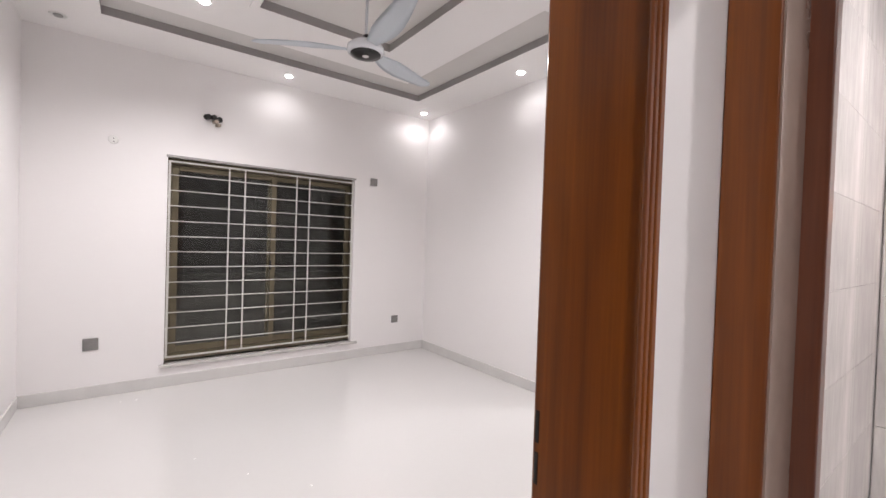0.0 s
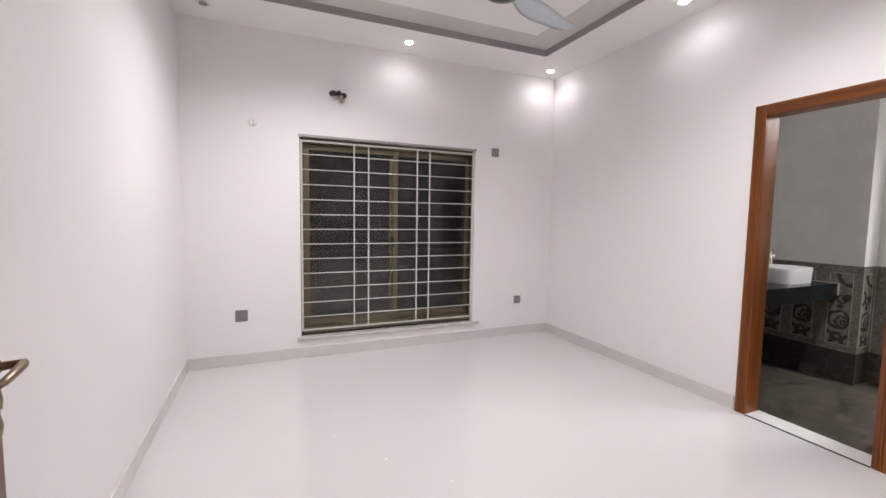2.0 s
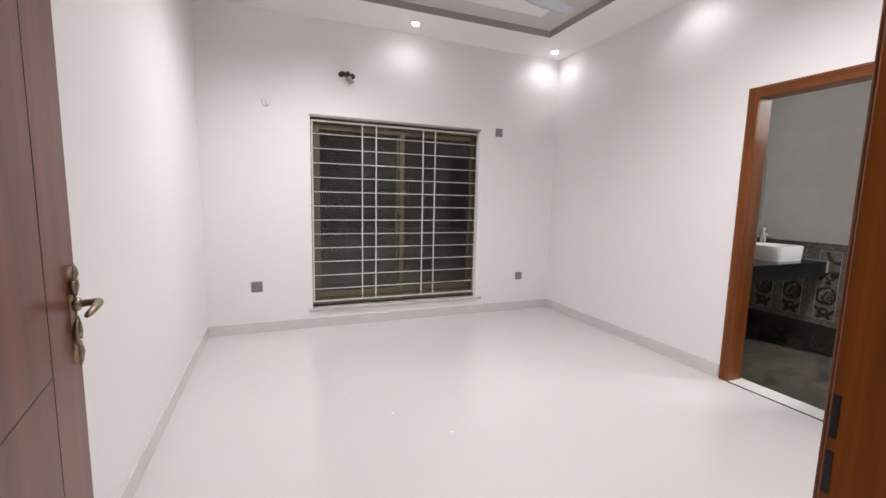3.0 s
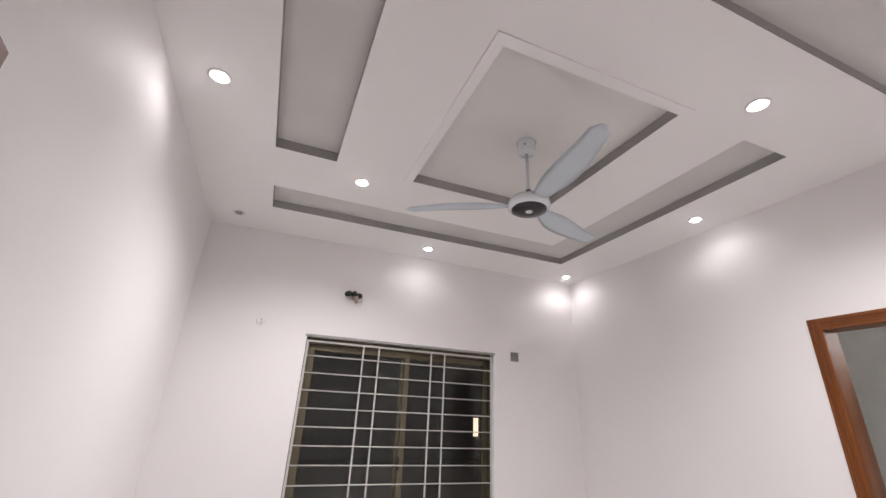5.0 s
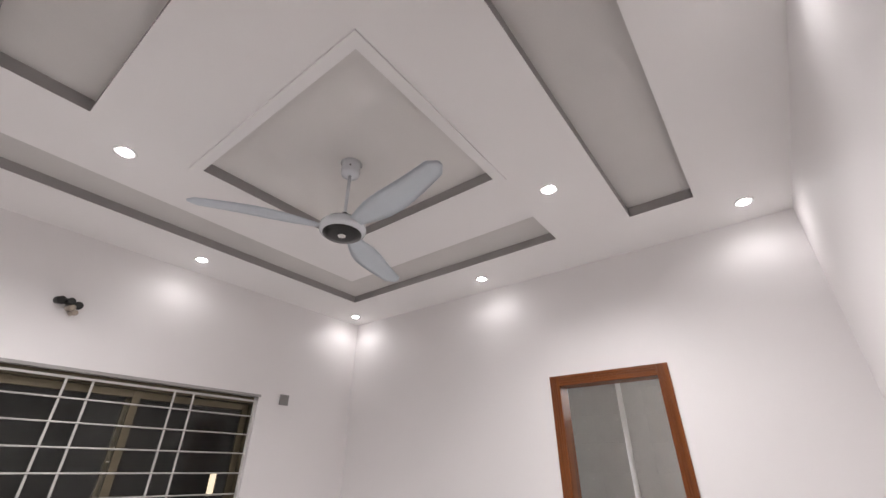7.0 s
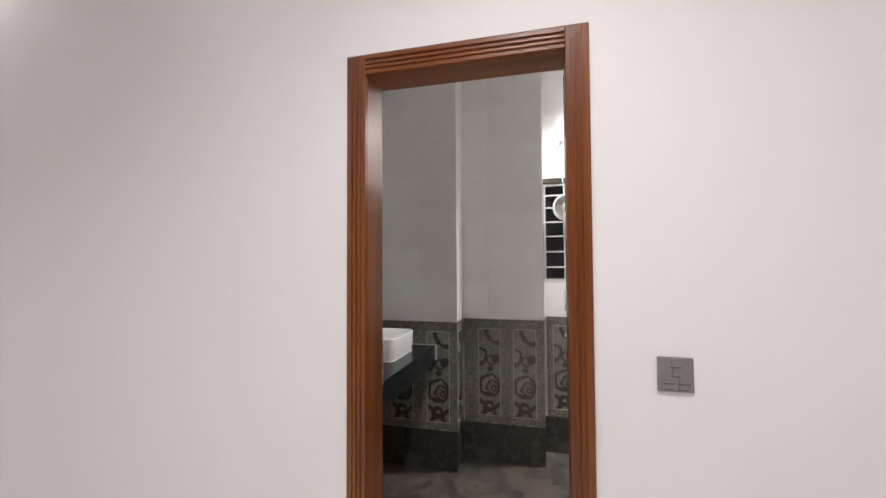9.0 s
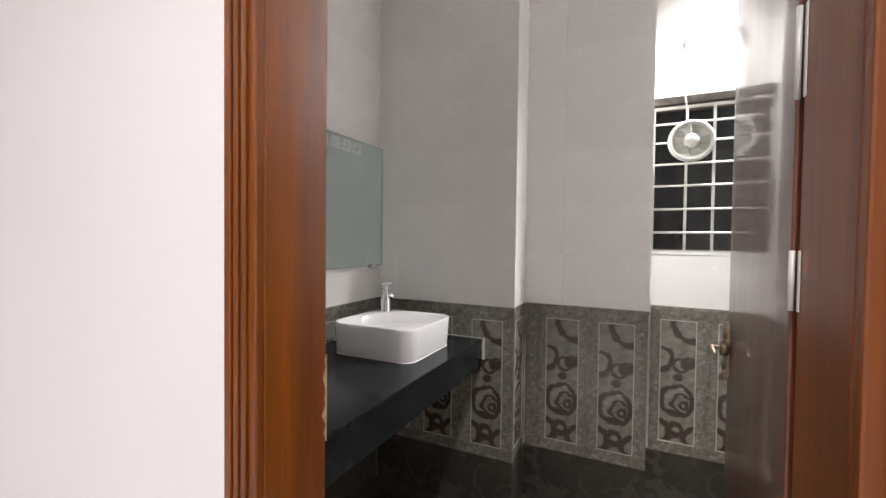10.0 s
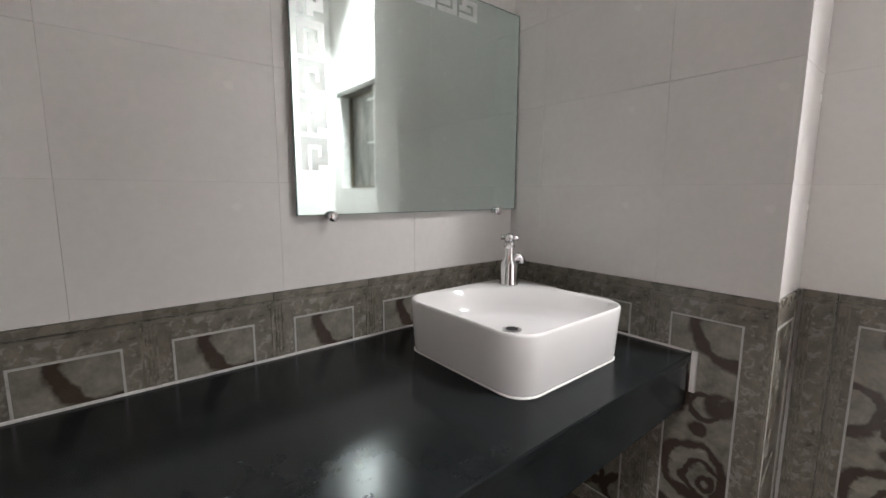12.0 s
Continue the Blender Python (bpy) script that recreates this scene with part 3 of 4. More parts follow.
def lever(parent, at, out, along, plate, mat=M_BRASS, k=1.0):
    """A long ornate back plate with a curled lever. out: away from the leaf, along: toward the hinge, in the leaf's own axes (x along, y out)."""
    x, y, z = at
    h = part("handle_plate", bmesh.new(), mat, parent, "antique brass back plate")
    bm = bmesh.new()
    n = 14
    prev = None
    for i in range(n + 1):
        u = i / n
        w = plate[0] * (0.55 + 0.32 * abs(math.cos(math.pi * (u * 2.0 - 1.0))) + 0.13 * math.cos(6 * math.pi * u))
        if i in (0, n):
            w *= 0.45
        zz = z + plate[1] + (plate[2] - plate[1]) * u
        ring = [bm.verts.new(p) for p in ((x - w, y, zz), (x - w * 0.7, y + out * 0.007, zz), (x, y + out * 0.010, zz), (x + w * 0.7, y + out * 0.007, zz), (x + w, y, zz))]
        if prev:
            for a in range(4):
                bm.faces.new((prev[a], prev[a + 1], ring[a + 1], ring[a]))
        prev = ring
    for zz in (plate[1] + 0.03, plate[2] - 0.03):
        lathe(bm, [(0.012, 0), (0.010, 0.006), (0.004, 0.009)], 12, 0, (x, y + out * 0.006, z + zz), (0, out, 0))
    lathe(bm, [(0.020, 0), (0.018, 0.010), (0.012, 0.016)], 16, 0, (x, y + out * 0.004, z), (0, out, 0))
    w = plate[0]
    for far in (plate[2], plate[1]):
        for side in (-1, 1):        # leaf scrolls curling out of the plate's middle
            scroll = [(x + side * w * a, y + out * 0.0085, z + far * b) for a, b in ((0.15, 0.22), (0.65, 0.34), (0.95, 0.48), (0.75, 0.62), (0.35, 0.60), (0.40, 0.50))]
            path_tube(bm, scroll, [w * r for r in (0.14, 0.20, 0.22, 0.20, 0.16, 0.08)], 8)
        path_tube(bm, [(x, y + out * 0.009, z + far * b) for b in (0.62, 0.80, 0.95, 1.06)], [w * r for r in (0.20, 0.42, 0.30, 0.06)], 8)
    bmesh.ops.recalc_face_normals(bm, faces=bm.faces[:])
    bm.to_mesh(h.data)
    bm.free()
    bm = bmesh.new()
    pts = [(x + along * k * a, y + out * (0.008 + k * b), z + k * c) for a, b, c in ((0, 0, 0), (0, 0.032, 0.002), (0.008, 0.048, 0.004), (0.03, 0.052, 0.006), (0.07, 0.050, 0.002), (0.105, 0.046, -0.002), (0.118, 0.042, -0.006))]
    part("lever", path_tube(bm, pts, [k * r for r in (0.010, 0.009, 0.010, 0.010, 0.009, 0.008, 0.005)], 12), mat, parent, "curled antique brass lever")
    part("keyhole", lathe(bmesh.new(), [(0.007, 0), (0.007, 0.002)], 12, 0, (x, y + out * 0.0095, z - 0.045), (0, out, 0)), M_DARK, parent)


def leaf(name, hinge, turn, width, height, out, mat, groove_x, groove_z, label, handle_x, handle_z, plate, k=1.0):
    """A lacquered door leaf. Its own x runs from the hinge to the free edge; out is the side (y) that the camera sees."""
    t = thing(name, hinge, label, "door", kind="structure", turn=turn)
    part("leaf", boxes((0, width, -0.02, 0.02, 0.008, height), bevel=0.003), mat, t)
    g = bmesh.new()
    for y0, y1 in ((0.0198, 0.0206), (-0.0206, -0.0198)):
        for gx in groove_x:
            box(g, gx - 0.0018, gx + 0.0018, y0, y1, 0.02, height - 0.02)
        for gz in groove_z:
            box(g, 0.02, min(groove_x) if len(groove_x) == 1 else max(groove_x), y0, y1, gz - 0.0015, gz + 0.0015)
    if groove_x:
        part("groove", g, M_GROOVE, t, "thin dark groove")
    lever(t, (handle_x, out * 0.0205, handle_z), out, -1, plate, k=k)
    part("lock_face", boxes((width - 0.002, width + 0.0015, -0.010, 0.010, handle_z - 0.10, handle_z + 0.08), bevel=0.0005), M_BRASS, t)
    return t


# entrance leaf, swung open past the wall's square
door_1 = leaf("door_1", (-0.474, 0.530, 0.0), 98.5, 1.04, 2.085, -1, M_LEAF2, (0.795,), (0.90,),
              "open glossy reddish-brown bedroom door with grooved panels and brass lever", 0.985, 1.02, (0.024, -0.155, 0.10))
# bathroom leaf, swung open inward
door_2 = leaf("door_2", (3.150, 1.452, 0.0), -4.5, 0.66, 2.04, 1, M_LEAF, (), (),
              "open glossy dark-brown bathroom door with brass lever", 0.625, 1.05, (0.012, -0.07, 0.06), 0.55)
for z, h in ((0.28, 0.08), (1.237, 0.066), (1.468, 0.10)):
    hinge = thing("hinge", (3.118, BY0 + 0.0205, z), "pale steel butt hinge on the wooden jamb", "hinge", "bathroom door hinges")
    part("hinge_plate", boxes((0.006, 0.012, 0, 0.0016, 0, h), bevel=0.0005), M_STEEL, hinge)
    part("knuckle", tube(bmesh.new(), (0.017, 0.005, 0), (0.017, 0.005, h), 0.003, seg=12), M_STEEL, hinge)


# ---- ceiling lights and fan ----
def downlight(x, y, z, lit=True, face=M_LAMP, r=0.042, label="", group="bedroom downlights"):
    t = thing("downlight", (x, y, z), label, "ceiling light", group)
    part("trim_ring", lathe(bmesh.new(), [(r + 0.012, 0.002), (r + 0.012, -0.002), (r + 0.009, -0.0045), (r + 0.003, -0.0045), (r * 0.70, -0.001), (r * 0.70, 0.002)], 28), M_WHITEP, t)
    part("lamp_face", lathe(bmesh.new(), [(r * 0.69, 0.0015), (r * 0.69, -0.007), (r * 0.58, -0.011), (r * 0.35, -0.0145), (0.003, -0.016)], 28), face, t)
    return t


for x, y in DOWNLIGHTS:
    downlight(x, y, CEIL, label="small round white recessed downlight, switched on")
downlight(-0.495, 4.115, CEIL, face=M_PLATE2, label="small round recessed downlight, switched off")

FX, FY = 1.125, 2.405
fan = thing("ceiling_fan", (FX, FY, 2.545), "white three-blade ceiling fan with black hub plate", "ceiling fan")
part("canopy", lathe(bmesh.new(), [(0.020, 0.365), (0.046, 0.370), (0.050, 0.385), (0.050, 0.430), (0.058, 0.447)], 28), M_FANW, fan, "white cup-shaped canopy")
part("downrod", tube(bmesh.new(), (0, 0, 0.10), (0, 0, 0.40), 0.0085, seg=14), M_FANW, fan)
part("rod_coupling", lathe(bmesh.new(), [(0.030, 0.082), (0.030, 0.098), (0.018, 0.112), (0.016, 0.125)], 20), M_BLACK, fan, "black coupling on top of the hub")
part("motor_housing", lathe(bmesh.new(), [(0.098, 0.004), (0.112, 0.012), (0.118, 0.028), (0.114, 0.048), (0.095, 0.068), (0.055, 0.080), (0.020, 0.084)], 40), M_FANW, fan, "glossy white motor housing")
hub = part("hub_plate", lathe(bmesh.new(), [(0.097, 0.006), (0.095, -0.001), (0.060, -0.006), (0.026, -0.008)], 40), M_BLACK, fan, "black hub plate")
part("hub_button", lathe(bmesh.new(), [(0.020, -0.005), (0.020, -0.010), (0.012, -0.013)], 24), M_WHITEP, hub)
part("canopy_screw", lathe(bmesh.new(), [(0.005, 0), (0.004, 0.003)], 10, 0, (-0.035, -0.036, 0.405), (-0.7, -0.7, 0)), M_BLACK, fan)


def blade_mesh():
    bm, rows = bmesh.new(), []
    n = 16
    for i in range(n + 1):
        u = i / n
        r = 0.10 + 0.60 * u
        w = 0.062 + 0.112 * math.sin(math.pi * min(1, u * 1.9) / 2) - 0.085 * max(0, u - 0.25) / 0.75
        if u > 0.93:
            w *= math.sqrt(max(0.05, 1 - ((u - 0.93) / 0.075) ** 2))
        mid, tilt, lift = 0.020 * math.sin(math.pi * u), radians(-13 + 4 * u), 0.030 + 0.012 * u
        ring = []
        for v, th in ((-0.5, 0), (-0.25, 0.004), (0.0, 0.006), (0.25, 0.004), (0.5, 0), (0.25, -0.002), (0, -0.003), (-0.25, -0.002)):
            ring.append(bm.verts.new((r, mid + v * w * math.cos(tilt), lift + v * w * math.sin(tilt) + th)))
        rows.append(ring)
    for a, b in zip(rows, rows[1:]):
        for k in range(8):
            bm.faces.new((a[k], a[(k + 1) % 8], b[(k + 1) % 8], b[k])).smooth = True
    bm.faces.new(rows[0][::-1])
    bm.faces.new(rows[-1])
    return mesh_of("blade", bm, M_BLADE)


blade = blade_mesh()
for a in (21, 147, 262):
    b = new("blade", blade)
    b.parent, b.matrix_basis = fan, pose(0, 0, 0, 0, 0, a)
    tagged(b, "pale blue-grey tapered fan blade")

SPECKS = [(0.29, 2.87, 1.0), (0.52, 2.52, 1.3), (0.78, 2.21, 1.6), (-0.09, 4.17, 1.0), (0.01, 4.16, 1.3)]

# ---- small things on the bedroom walls ----
def socket(x, z, size, label):
    t = thing("wall_socket", (x, FRONT, z), label, "socket", "bedroom sockets")
    h = size / 2
    part("face_plate", boxes((-h, h, -0.009, 0.0, -h, h), bevel=0.003), M_PLATE, t)
    part("socket_insert", boxes((-h * 0.55, h * 0.55, -0.0105, -0.009, -h * 0.55, h * 0.55)), M_PLATE, t)
    return t


socket(2.236, 2.058, 0.088, "grey square metal wall plate beside the window")
socket(2.572, 0.409, 0.088, "grey square wall socket low beside the window")
socket(-0.296, 0.443, 0.100, "grey square wall socket low near the corner")

sw = thing("switch_plate", (RIGHT, 1.186, 1.083), "grey metal switch plate with rocker switches beside the doorway", "switch")
part("face_plate", boxes((-0.010, 0, -0.046, 0.046, -0.048, 0.048), bevel=0.003), M_PLATE, sw)
for y0, z0, w, h in ((-0.012, 0.022, 0.024, 0.016), (-0.008, -0.004, 0.017, 0.022), (-0.034, -0.024, 0.026, 0.010), (0.004, -0.024, 0.026, 0.010), (-0.030, -0.040, 0.022, 0.012), (0.006, -0.040, 0.022, 0.012)):
    part("rocker", boxes((-0.0145, -0.010, y0, y0 + w, z0, z0 + h), bevel=0.0015), M_PLATE, sw)
    part("rocker_gap", boxes((-0.0112, -0.0098, y0 - 0.002, y0 + w + 0.002, z0 - 0.002, z0)), M_DARK, sw)

pipes = thing("pipe_stubs", (0.545, FRONT, 2.440), "cluster of capped dark pipe stubs poking from the wall", "pipes")
for dx, dz, r, ln, m in ((-0.052, 0.026, 0.024, 0.05, M_DARK), (-0.004, 0.030, 0.020, 0.06, M_DARK), (0.040, 0.014, 0.024, 0.05, M_DARK), (0.012, -0.012, 0.018, 0.07, M_COPPER), (0.036, -0.038, 0.016, 0.06, M_COPPER)):
    p = part("pipe", tube(bmesh.new(), (dx, 0, dz), (dx + 0.01, -ln, dz - 0.008), r, r * 0.95, 16), m, pipes, "short pipe stub")
    part("pipe_cap", lathe(bmesh.new(), [(r * 1.08, 0), (r * 1.08, 0.012), (r * 0.7, 0.016)], 16, 0, (dx + 0.01, -ln + 0.004, dz - 0.008), (0.05, -1, 0)), M_DARK if dz > 0 else M_COPPER, p)

plug = thing("cable_cover", (-0.176, FRONT, 2.140), "small white round cable cover on the wall", "wall box")
part("cover", lathe(bmesh.new(), [(0.036, 0), (0.036, 0.003), (0.030, 0.006), (0.010, 0.007)], 28, 0, (0, 0, 0), (0, -1, 0)), M_WHITEP, plug)
for dx, dz in ((0.002, 0.008), (0.004, -0.016)):
    part("screw_hole", lathe(bmesh.new(), [(0.0045, 0), (0.0045, 0.003)], 12, 0, (dx, -0.0055, dz), (0, -1, 0)), M_DARK, plug)

speck = bmesh.new()
ring = [speck.verts.new((0.007 * (0.7 + 0.5 * random.random()) * math.cos(a), 0.005 * (0.7 + 0.5 * random.random()) * math.sin(a), 0.0)) for a in [math.pi * k / 4 for k in range(8)]]
tip = speck.verts.new((0, 0, 0.0022))
speck.faces.new(ring[::-1])
for k in range(8):
    speck.faces.new((ring[k], ring[(k + 1) % 8], tip))
speck = mesh_of("paint_speck", speck, M_WHITEP)
for k, (x, y, size) in enumerate(SPECKS):
    ob = tagged(new("paint_speck", speck), "tiny dried white paint speck on the glossy floor", "paint speck", "paint specks")
    ob.matrix_world = pose(x, y, 0.0002, 0, 0, 47 * k) @ Matrix.Diagonal((size, size, size, 1))

# ---- the hall before the entrance and the room beside it ----
HX = 0.86
setting("hall_floor", boxes((-1.9, 2.95, -2.6, HALL_Y, -0.12, -0.002)), M_FLOOR, "polished off-white hall floor", "floor")
setting("hall_ceiling", boxes((-1.9, 2.95, -2.6, HALL_Y, CEIL, CEIL + 0.1)), M_CEIL, "plain white hall ceiling", "ceiling")
setting("hall_wall_back", boxes((-2.0, 3.05, -2.7, -2.6, 0, CEIL)), M_WALL, "plain white hall wall", "wall")
setting("hall_wall_left", boxes((-2.0, -1.9, -2.6, HALL_Y, 0, CEIL)), M_WALL, "plain white hall wall", "wall")
setting("hall_wall_front", boxes((-1.9, LEFT - 0.2, HALL_Y, HALL_Y + 0.15, 0, CEIL)), M_WALL, "plain white hall wall", "wall")
setting("hall_wall_right", boxes((HX, HX + 0.14, -2.6, -0.72, 0, CEIL), (HX, HX + 0.14, -0.72, HALL_Y, 2.12, CEIL)), M_WALL, "white hall wall with an open doorway", "wall")
frame_next = thing("door_frame_3", (0, 0, 0), "glossy reddish-brown frame of the next room's doorway", "door frame", kind="structure")
part("jamb", boxes((HX - 0.012, HX + 0.14, 0.206, HALL_Y - 0.001, 0, 2.12), bevel=0.003), M_WOOD, frame_next)
# added strip that carries the jamb's painted sheen
part("sheen_strip", boxes((HX - 0.008, HX + 0.139, 0.2025, 0.206, 0.002, 2.06)), M_SHEEN, frame_next, "pale strip with the jamb's sheen painted into its colour")
part("door_stop", boxes((HX + 0.14, HX + 0.18, 0.164, HALL_Y - 0.001, 0, 2.12), bevel=0.003), M_LEAF, frame_next)
part("jamb", boxes((HX - 0.012, HX + 0.14, -0.80, -0.72, 0, 2.12), bevel=0.003), M_LEAF, frame_next)
part("head", boxes((HX - 0.012, HX + 0.14, -0.72, 0.204, 2.06, 2.12), bevel=0.003), M_WOODH, frame_next)
next_wall = setting("next_room_wall", boxes((2.71, 2.95, -2.6, HALL_Y, 0, CEIL)), M_GROUT, "pale marble-tiled wall of the next room", "wall")
wl = thing("wall_lamp", (2.70, -0.225, 1.575), "small warm orange wall lamp in the next room", "wall lamp")
part("back_plate", boxes((-0.012, 0.0, -0.03, 0.03, -0.05, 0.05), bevel=0.003), M_BRASS, wl)
part("bulb", lathe(bmesh.new(), [(0.010, 0), (0.026, 0.02), (0.026, 0.05), (0.012, 0.068)], 20, 0, (-0.04, 0, -0.03)), M_WARM, wl)
# fittings for the two added lamps, both out of view
for x, y in ((-0.3, -0.9), (1.9, -0.5)):
    downlight(x, y, CEIL, r=0.06, label="round white recessed ceiling light, unseen, added to brighten the hall or next room", group="hall lights")

# ---- the bathroom's shell ----
VY, S1, S2, S3 = 2.925, 4.465, 4.68, 4.92
R1, R2, BEND = 2.16, 1.585, 0.45
BF = -0.02
BWZ0, BWZ1, BWY0 = 1.245, 1.985, 0.60     # bathroom window opening: heights and far edge
setting("bath_floor", boxes((3.147, 5.2, 0.3, 3.1, -0.14, BF)), M_BFLOOR, "dark brown streaked stone bathroom floor", "floor")
setting("bath_ceiling", boxes((3.147, 5.2, 0.3, 3.1, BATH_CEIL, BATH_CEIL + 0.12)), M_CEIL, "plain white bathroom ceiling", "ceiling")
wall_vanity = setting("bath_wall_vanity", boxes((BATH_X - 0.008, S1 + 0.008, VY + 0.008, 3.1, BF, BATH_CEIL)), M_GROUT, "pale tiled wall over a scroll-patterned dado", "wall")
wall_step_a = setting("bath_wall_step_1", boxes((S1 + 0.008, 5.2, R1 + 0.008, 3.1, BF, BATH_CEIL)), M_GROUT, "pale tiled stepped wall over a scroll-patterned dado", "wall")
wall_step_b = setting("bath_wall_step_2", boxes((S2 + 0.008, 5.2, R2 + 0.008, R1 + 0.008, BF, BATH_CEIL)), M_GROUT, "pale tiled stepped wall over a scroll-patterned dado", "wall")
wall_step_c = setting("bath_wall_window", boxes((S3 + 0.008, 5.2, 0.3, R2 + 0.008, BF, BWZ0), (S3 + 0.008, 5.2, 0.3, R2 + 0.008, BWZ1 + 0.045, BATH_CEIL), (S3 + 0.008, 5.2, 0.3, BWY0, BWZ0, BWZ1 + 0.045)),
                      M_GROUT, "pale tiled wall round a small barred window", "wall")
wall_bend = setting("bath_wall_end", boxes((3.147, S3 + 0.008, 0.3, BEND, BF, BATH_CEIL)), M_WTILE, "plain pale tiled end wall", "wall")
wall_bathdoor = setting("bath_wall_door", boxes((3.147, BATH_X, BEND, BY0, BF, BATH_CEIL), (3.147, BATH_X, BY1, VY + 0.008, BF, BATH_CEIL), (3.147, BATH_X, BY0, BY1, BZ, BATH_CEIL)), M_WTILE, "pale tiled wall round the doorway", "wall")

bl = thing("ceiling_light", (4.83, 1.05, BATH_CEIL), "round white bathroom ceiling light, switched on", "ceiling light")
part("rim", lathe(bmesh.new(), [(0.112, 0.0), (0.112, -0.010), (0.108, -0.014), (0.100, -0.014), (0.100, 0.0)], 36), M_WHITEP, bl)
part("diffuser", lathe(bmesh.new(), [(0.099, -0.002), (0.099, -0.011), (0.06, -0.013), (0.01, -0.014)], 36), M_BLAMP, bl)

# bathroom window with bars and exhaust fan
window_2 = thing("window_2", (S3 + 0.10, 0, 0), "small bathroom window behind white bars at night", "window", kind="structure")
part("window_frame", boxes((-0.02, 0.02, BWY0, R2 + 0.008, BWZ1 + 0.0, BWZ1 + 0.045), (-0.02, 0.02, BWY0, R2 + 0.008, BWZ0, BWZ0 + 0.03), (-0.02, 0.02, BWY0, BWY0 + 0.03, BWZ0 + 0.03, BWZ1), (-0.02, 0.02, R2 - 0.022, R2 + 0.008, BWZ0 + 0.03, BWZ1), bevel=0.002), M_BRONZE, window_2)
MUL = 1.15
part("mullion", boxes((-0.022, 0.022, MUL - 0.02, MUL + 0.02, BWZ0 + 0.03, BWZ1), bevel=0.002), M_BRONZE, window_2)
pane = part("pane", boxes((-0.003, 0.003, MUL + 0.02, R2 - 0.022, BWZ0 + 0.03, BWZ1)), M_GLASS, window_2, "dark glass pane")
pane.visible_shadow = False
part("pane", boxes((-0.003, 0.003, BWY0 + 0.03, MUL - 0.02, BWZ0 + 0.03, BWZ1)), M_FILM, window_2, "pane covered with mottled grey film")
part("lintel", boxes((-0.108, -0.02, BWY0 - 0.05, R2 - 0.001, BWZ1 + 0.008, BWZ1 + 0.045), bevel=0.002), M_BSKIRT, window_2, "dark stone strip over the window")
part("window_sill", boxes((-0.10, -0.02, BWY0 + 0.001, R2 - 0.001, BWZ0 + 0.001, BWZ0 + 0.012), bevel=0.002), M_MARBLE, window_2)
grille_b = thing("window_grille", (S3 + 0.008, 0, 0), "white painted steel grille over the bathroom window", "window bars")
bm = boxes((-0.005, 0.005, MUL - 0.016, MUL + 0.004, BWZ0 + 0.012, BWZ1), (-0.004, 0.004, R2 - 0.018, R2 - 0.004, BWZ0 + 0.012, BWZ1), (-0.004, 0.004, MUL + 0.004, R2 - 0.018, BWZ1 - 0.014, BWZ1), (-0.004, 0.004, MUL + 0.004, R2 - 0.018, BWZ0 + 0.012, BWZ0 + 0.024))
part("grille_frame", bm, M_STEEL, grille_b)
for k, z in enumerate((1.358, 1.474, 1.590, 1.698, 1.806, 1.899)):
    part("bar", tube(bmesh.new(), (-0.006, MUL - (0.10 if k in (2, 5) else 0.018), z), (-0.006, R2 - 0.01, z), 0.0055, seg=8), M_STEEL, grille_b)
for y in (1.428, 1.312):
    part("upright", boxes((-0.002, 0.004, y - 0.006, y + 0.006, BWZ0 + 0.02, BWZ1 - 0.01)), M_STEEL, grille_b)

exf = thing("exhaust_fan", (S3 - 0.012, 1.412, 1.803), "round clear-plastic exhaust fan hung on the window bars", "exhaust fan")
part("rim", lathe(bmesh.new(), [(0.098, 0.0), (0.102, 0.010), (0.098, 0.028), (0.084, 0.032), (0.082, 0.020), (0.090, 0.004)], 36, 0, (0, 0, 0), (-1, 0, 0)), M_GREYP, exf, "white plastic rim")
part("motor", lathe(bmesh.new(), [(0.034, 0.0), (0.034, 0.026), (0.026, 0.034), (0.006, 0.036)], 24, 0, (0, 0, 0), (-1, 0, 0)), M_GREYP, exf)
for k in range(5):
    bm = bmesh.new()
    a = 2 * math.pi * k / 5
    vs = []
    for r, s in ((0.032, -0.25), (0.080, -0.34), (0.082, 0.30), (0.032, 0.35)):
        vs.append(((0.0 if s < 0 else -0.016), r * math.cos(a + s), r * math.sin(a + s)))
    top = [bm.verts.new((x - 0.006, y, z)) for x, y, z in vs]
    low = [bm.verts.new((x - 0.0045, y, z)) for x, y, z in vs]
    bm.faces.new(top)
    bm.faces.new(low[::-1])
    for i in range(4):
        bm.faces.new((top[i], low[i], low[(i + 1) % 4], top[(i + 1) % 4]))
    part("vane", bm, M_GREYP, exf, "pale plastic fan vane")
part("hanging_hook", path_tube(bmesh.new(), [(0.006, 0.0, 0.095), (0.002, 0.0, 0.103), (-0.006, 0, 0.098)], 0.004, 8), M_GREYP, exf)
wire = thing("wire", (S3, 1.44, 2.29), "thin white cable hanging from a wall outlet", "cable")
part("outlet", boxes((-0.010, 0.0, -0.014, 0.014, -0.02, 0.02), bevel=0.002), M_PLATE2, wire)
part("cable", path_tube(bmesh.new(), [(-0.008, 0, -0.01), (-0.016, 0.004, -0.06), (-0.014, 0.010, -0.14), (-0.012, 0.006, -0.22), (-0.016, -0.004, -0.30), (-0.018, -0.012, -0.385)], 0.0032, 8), M_WHITEP, wire)

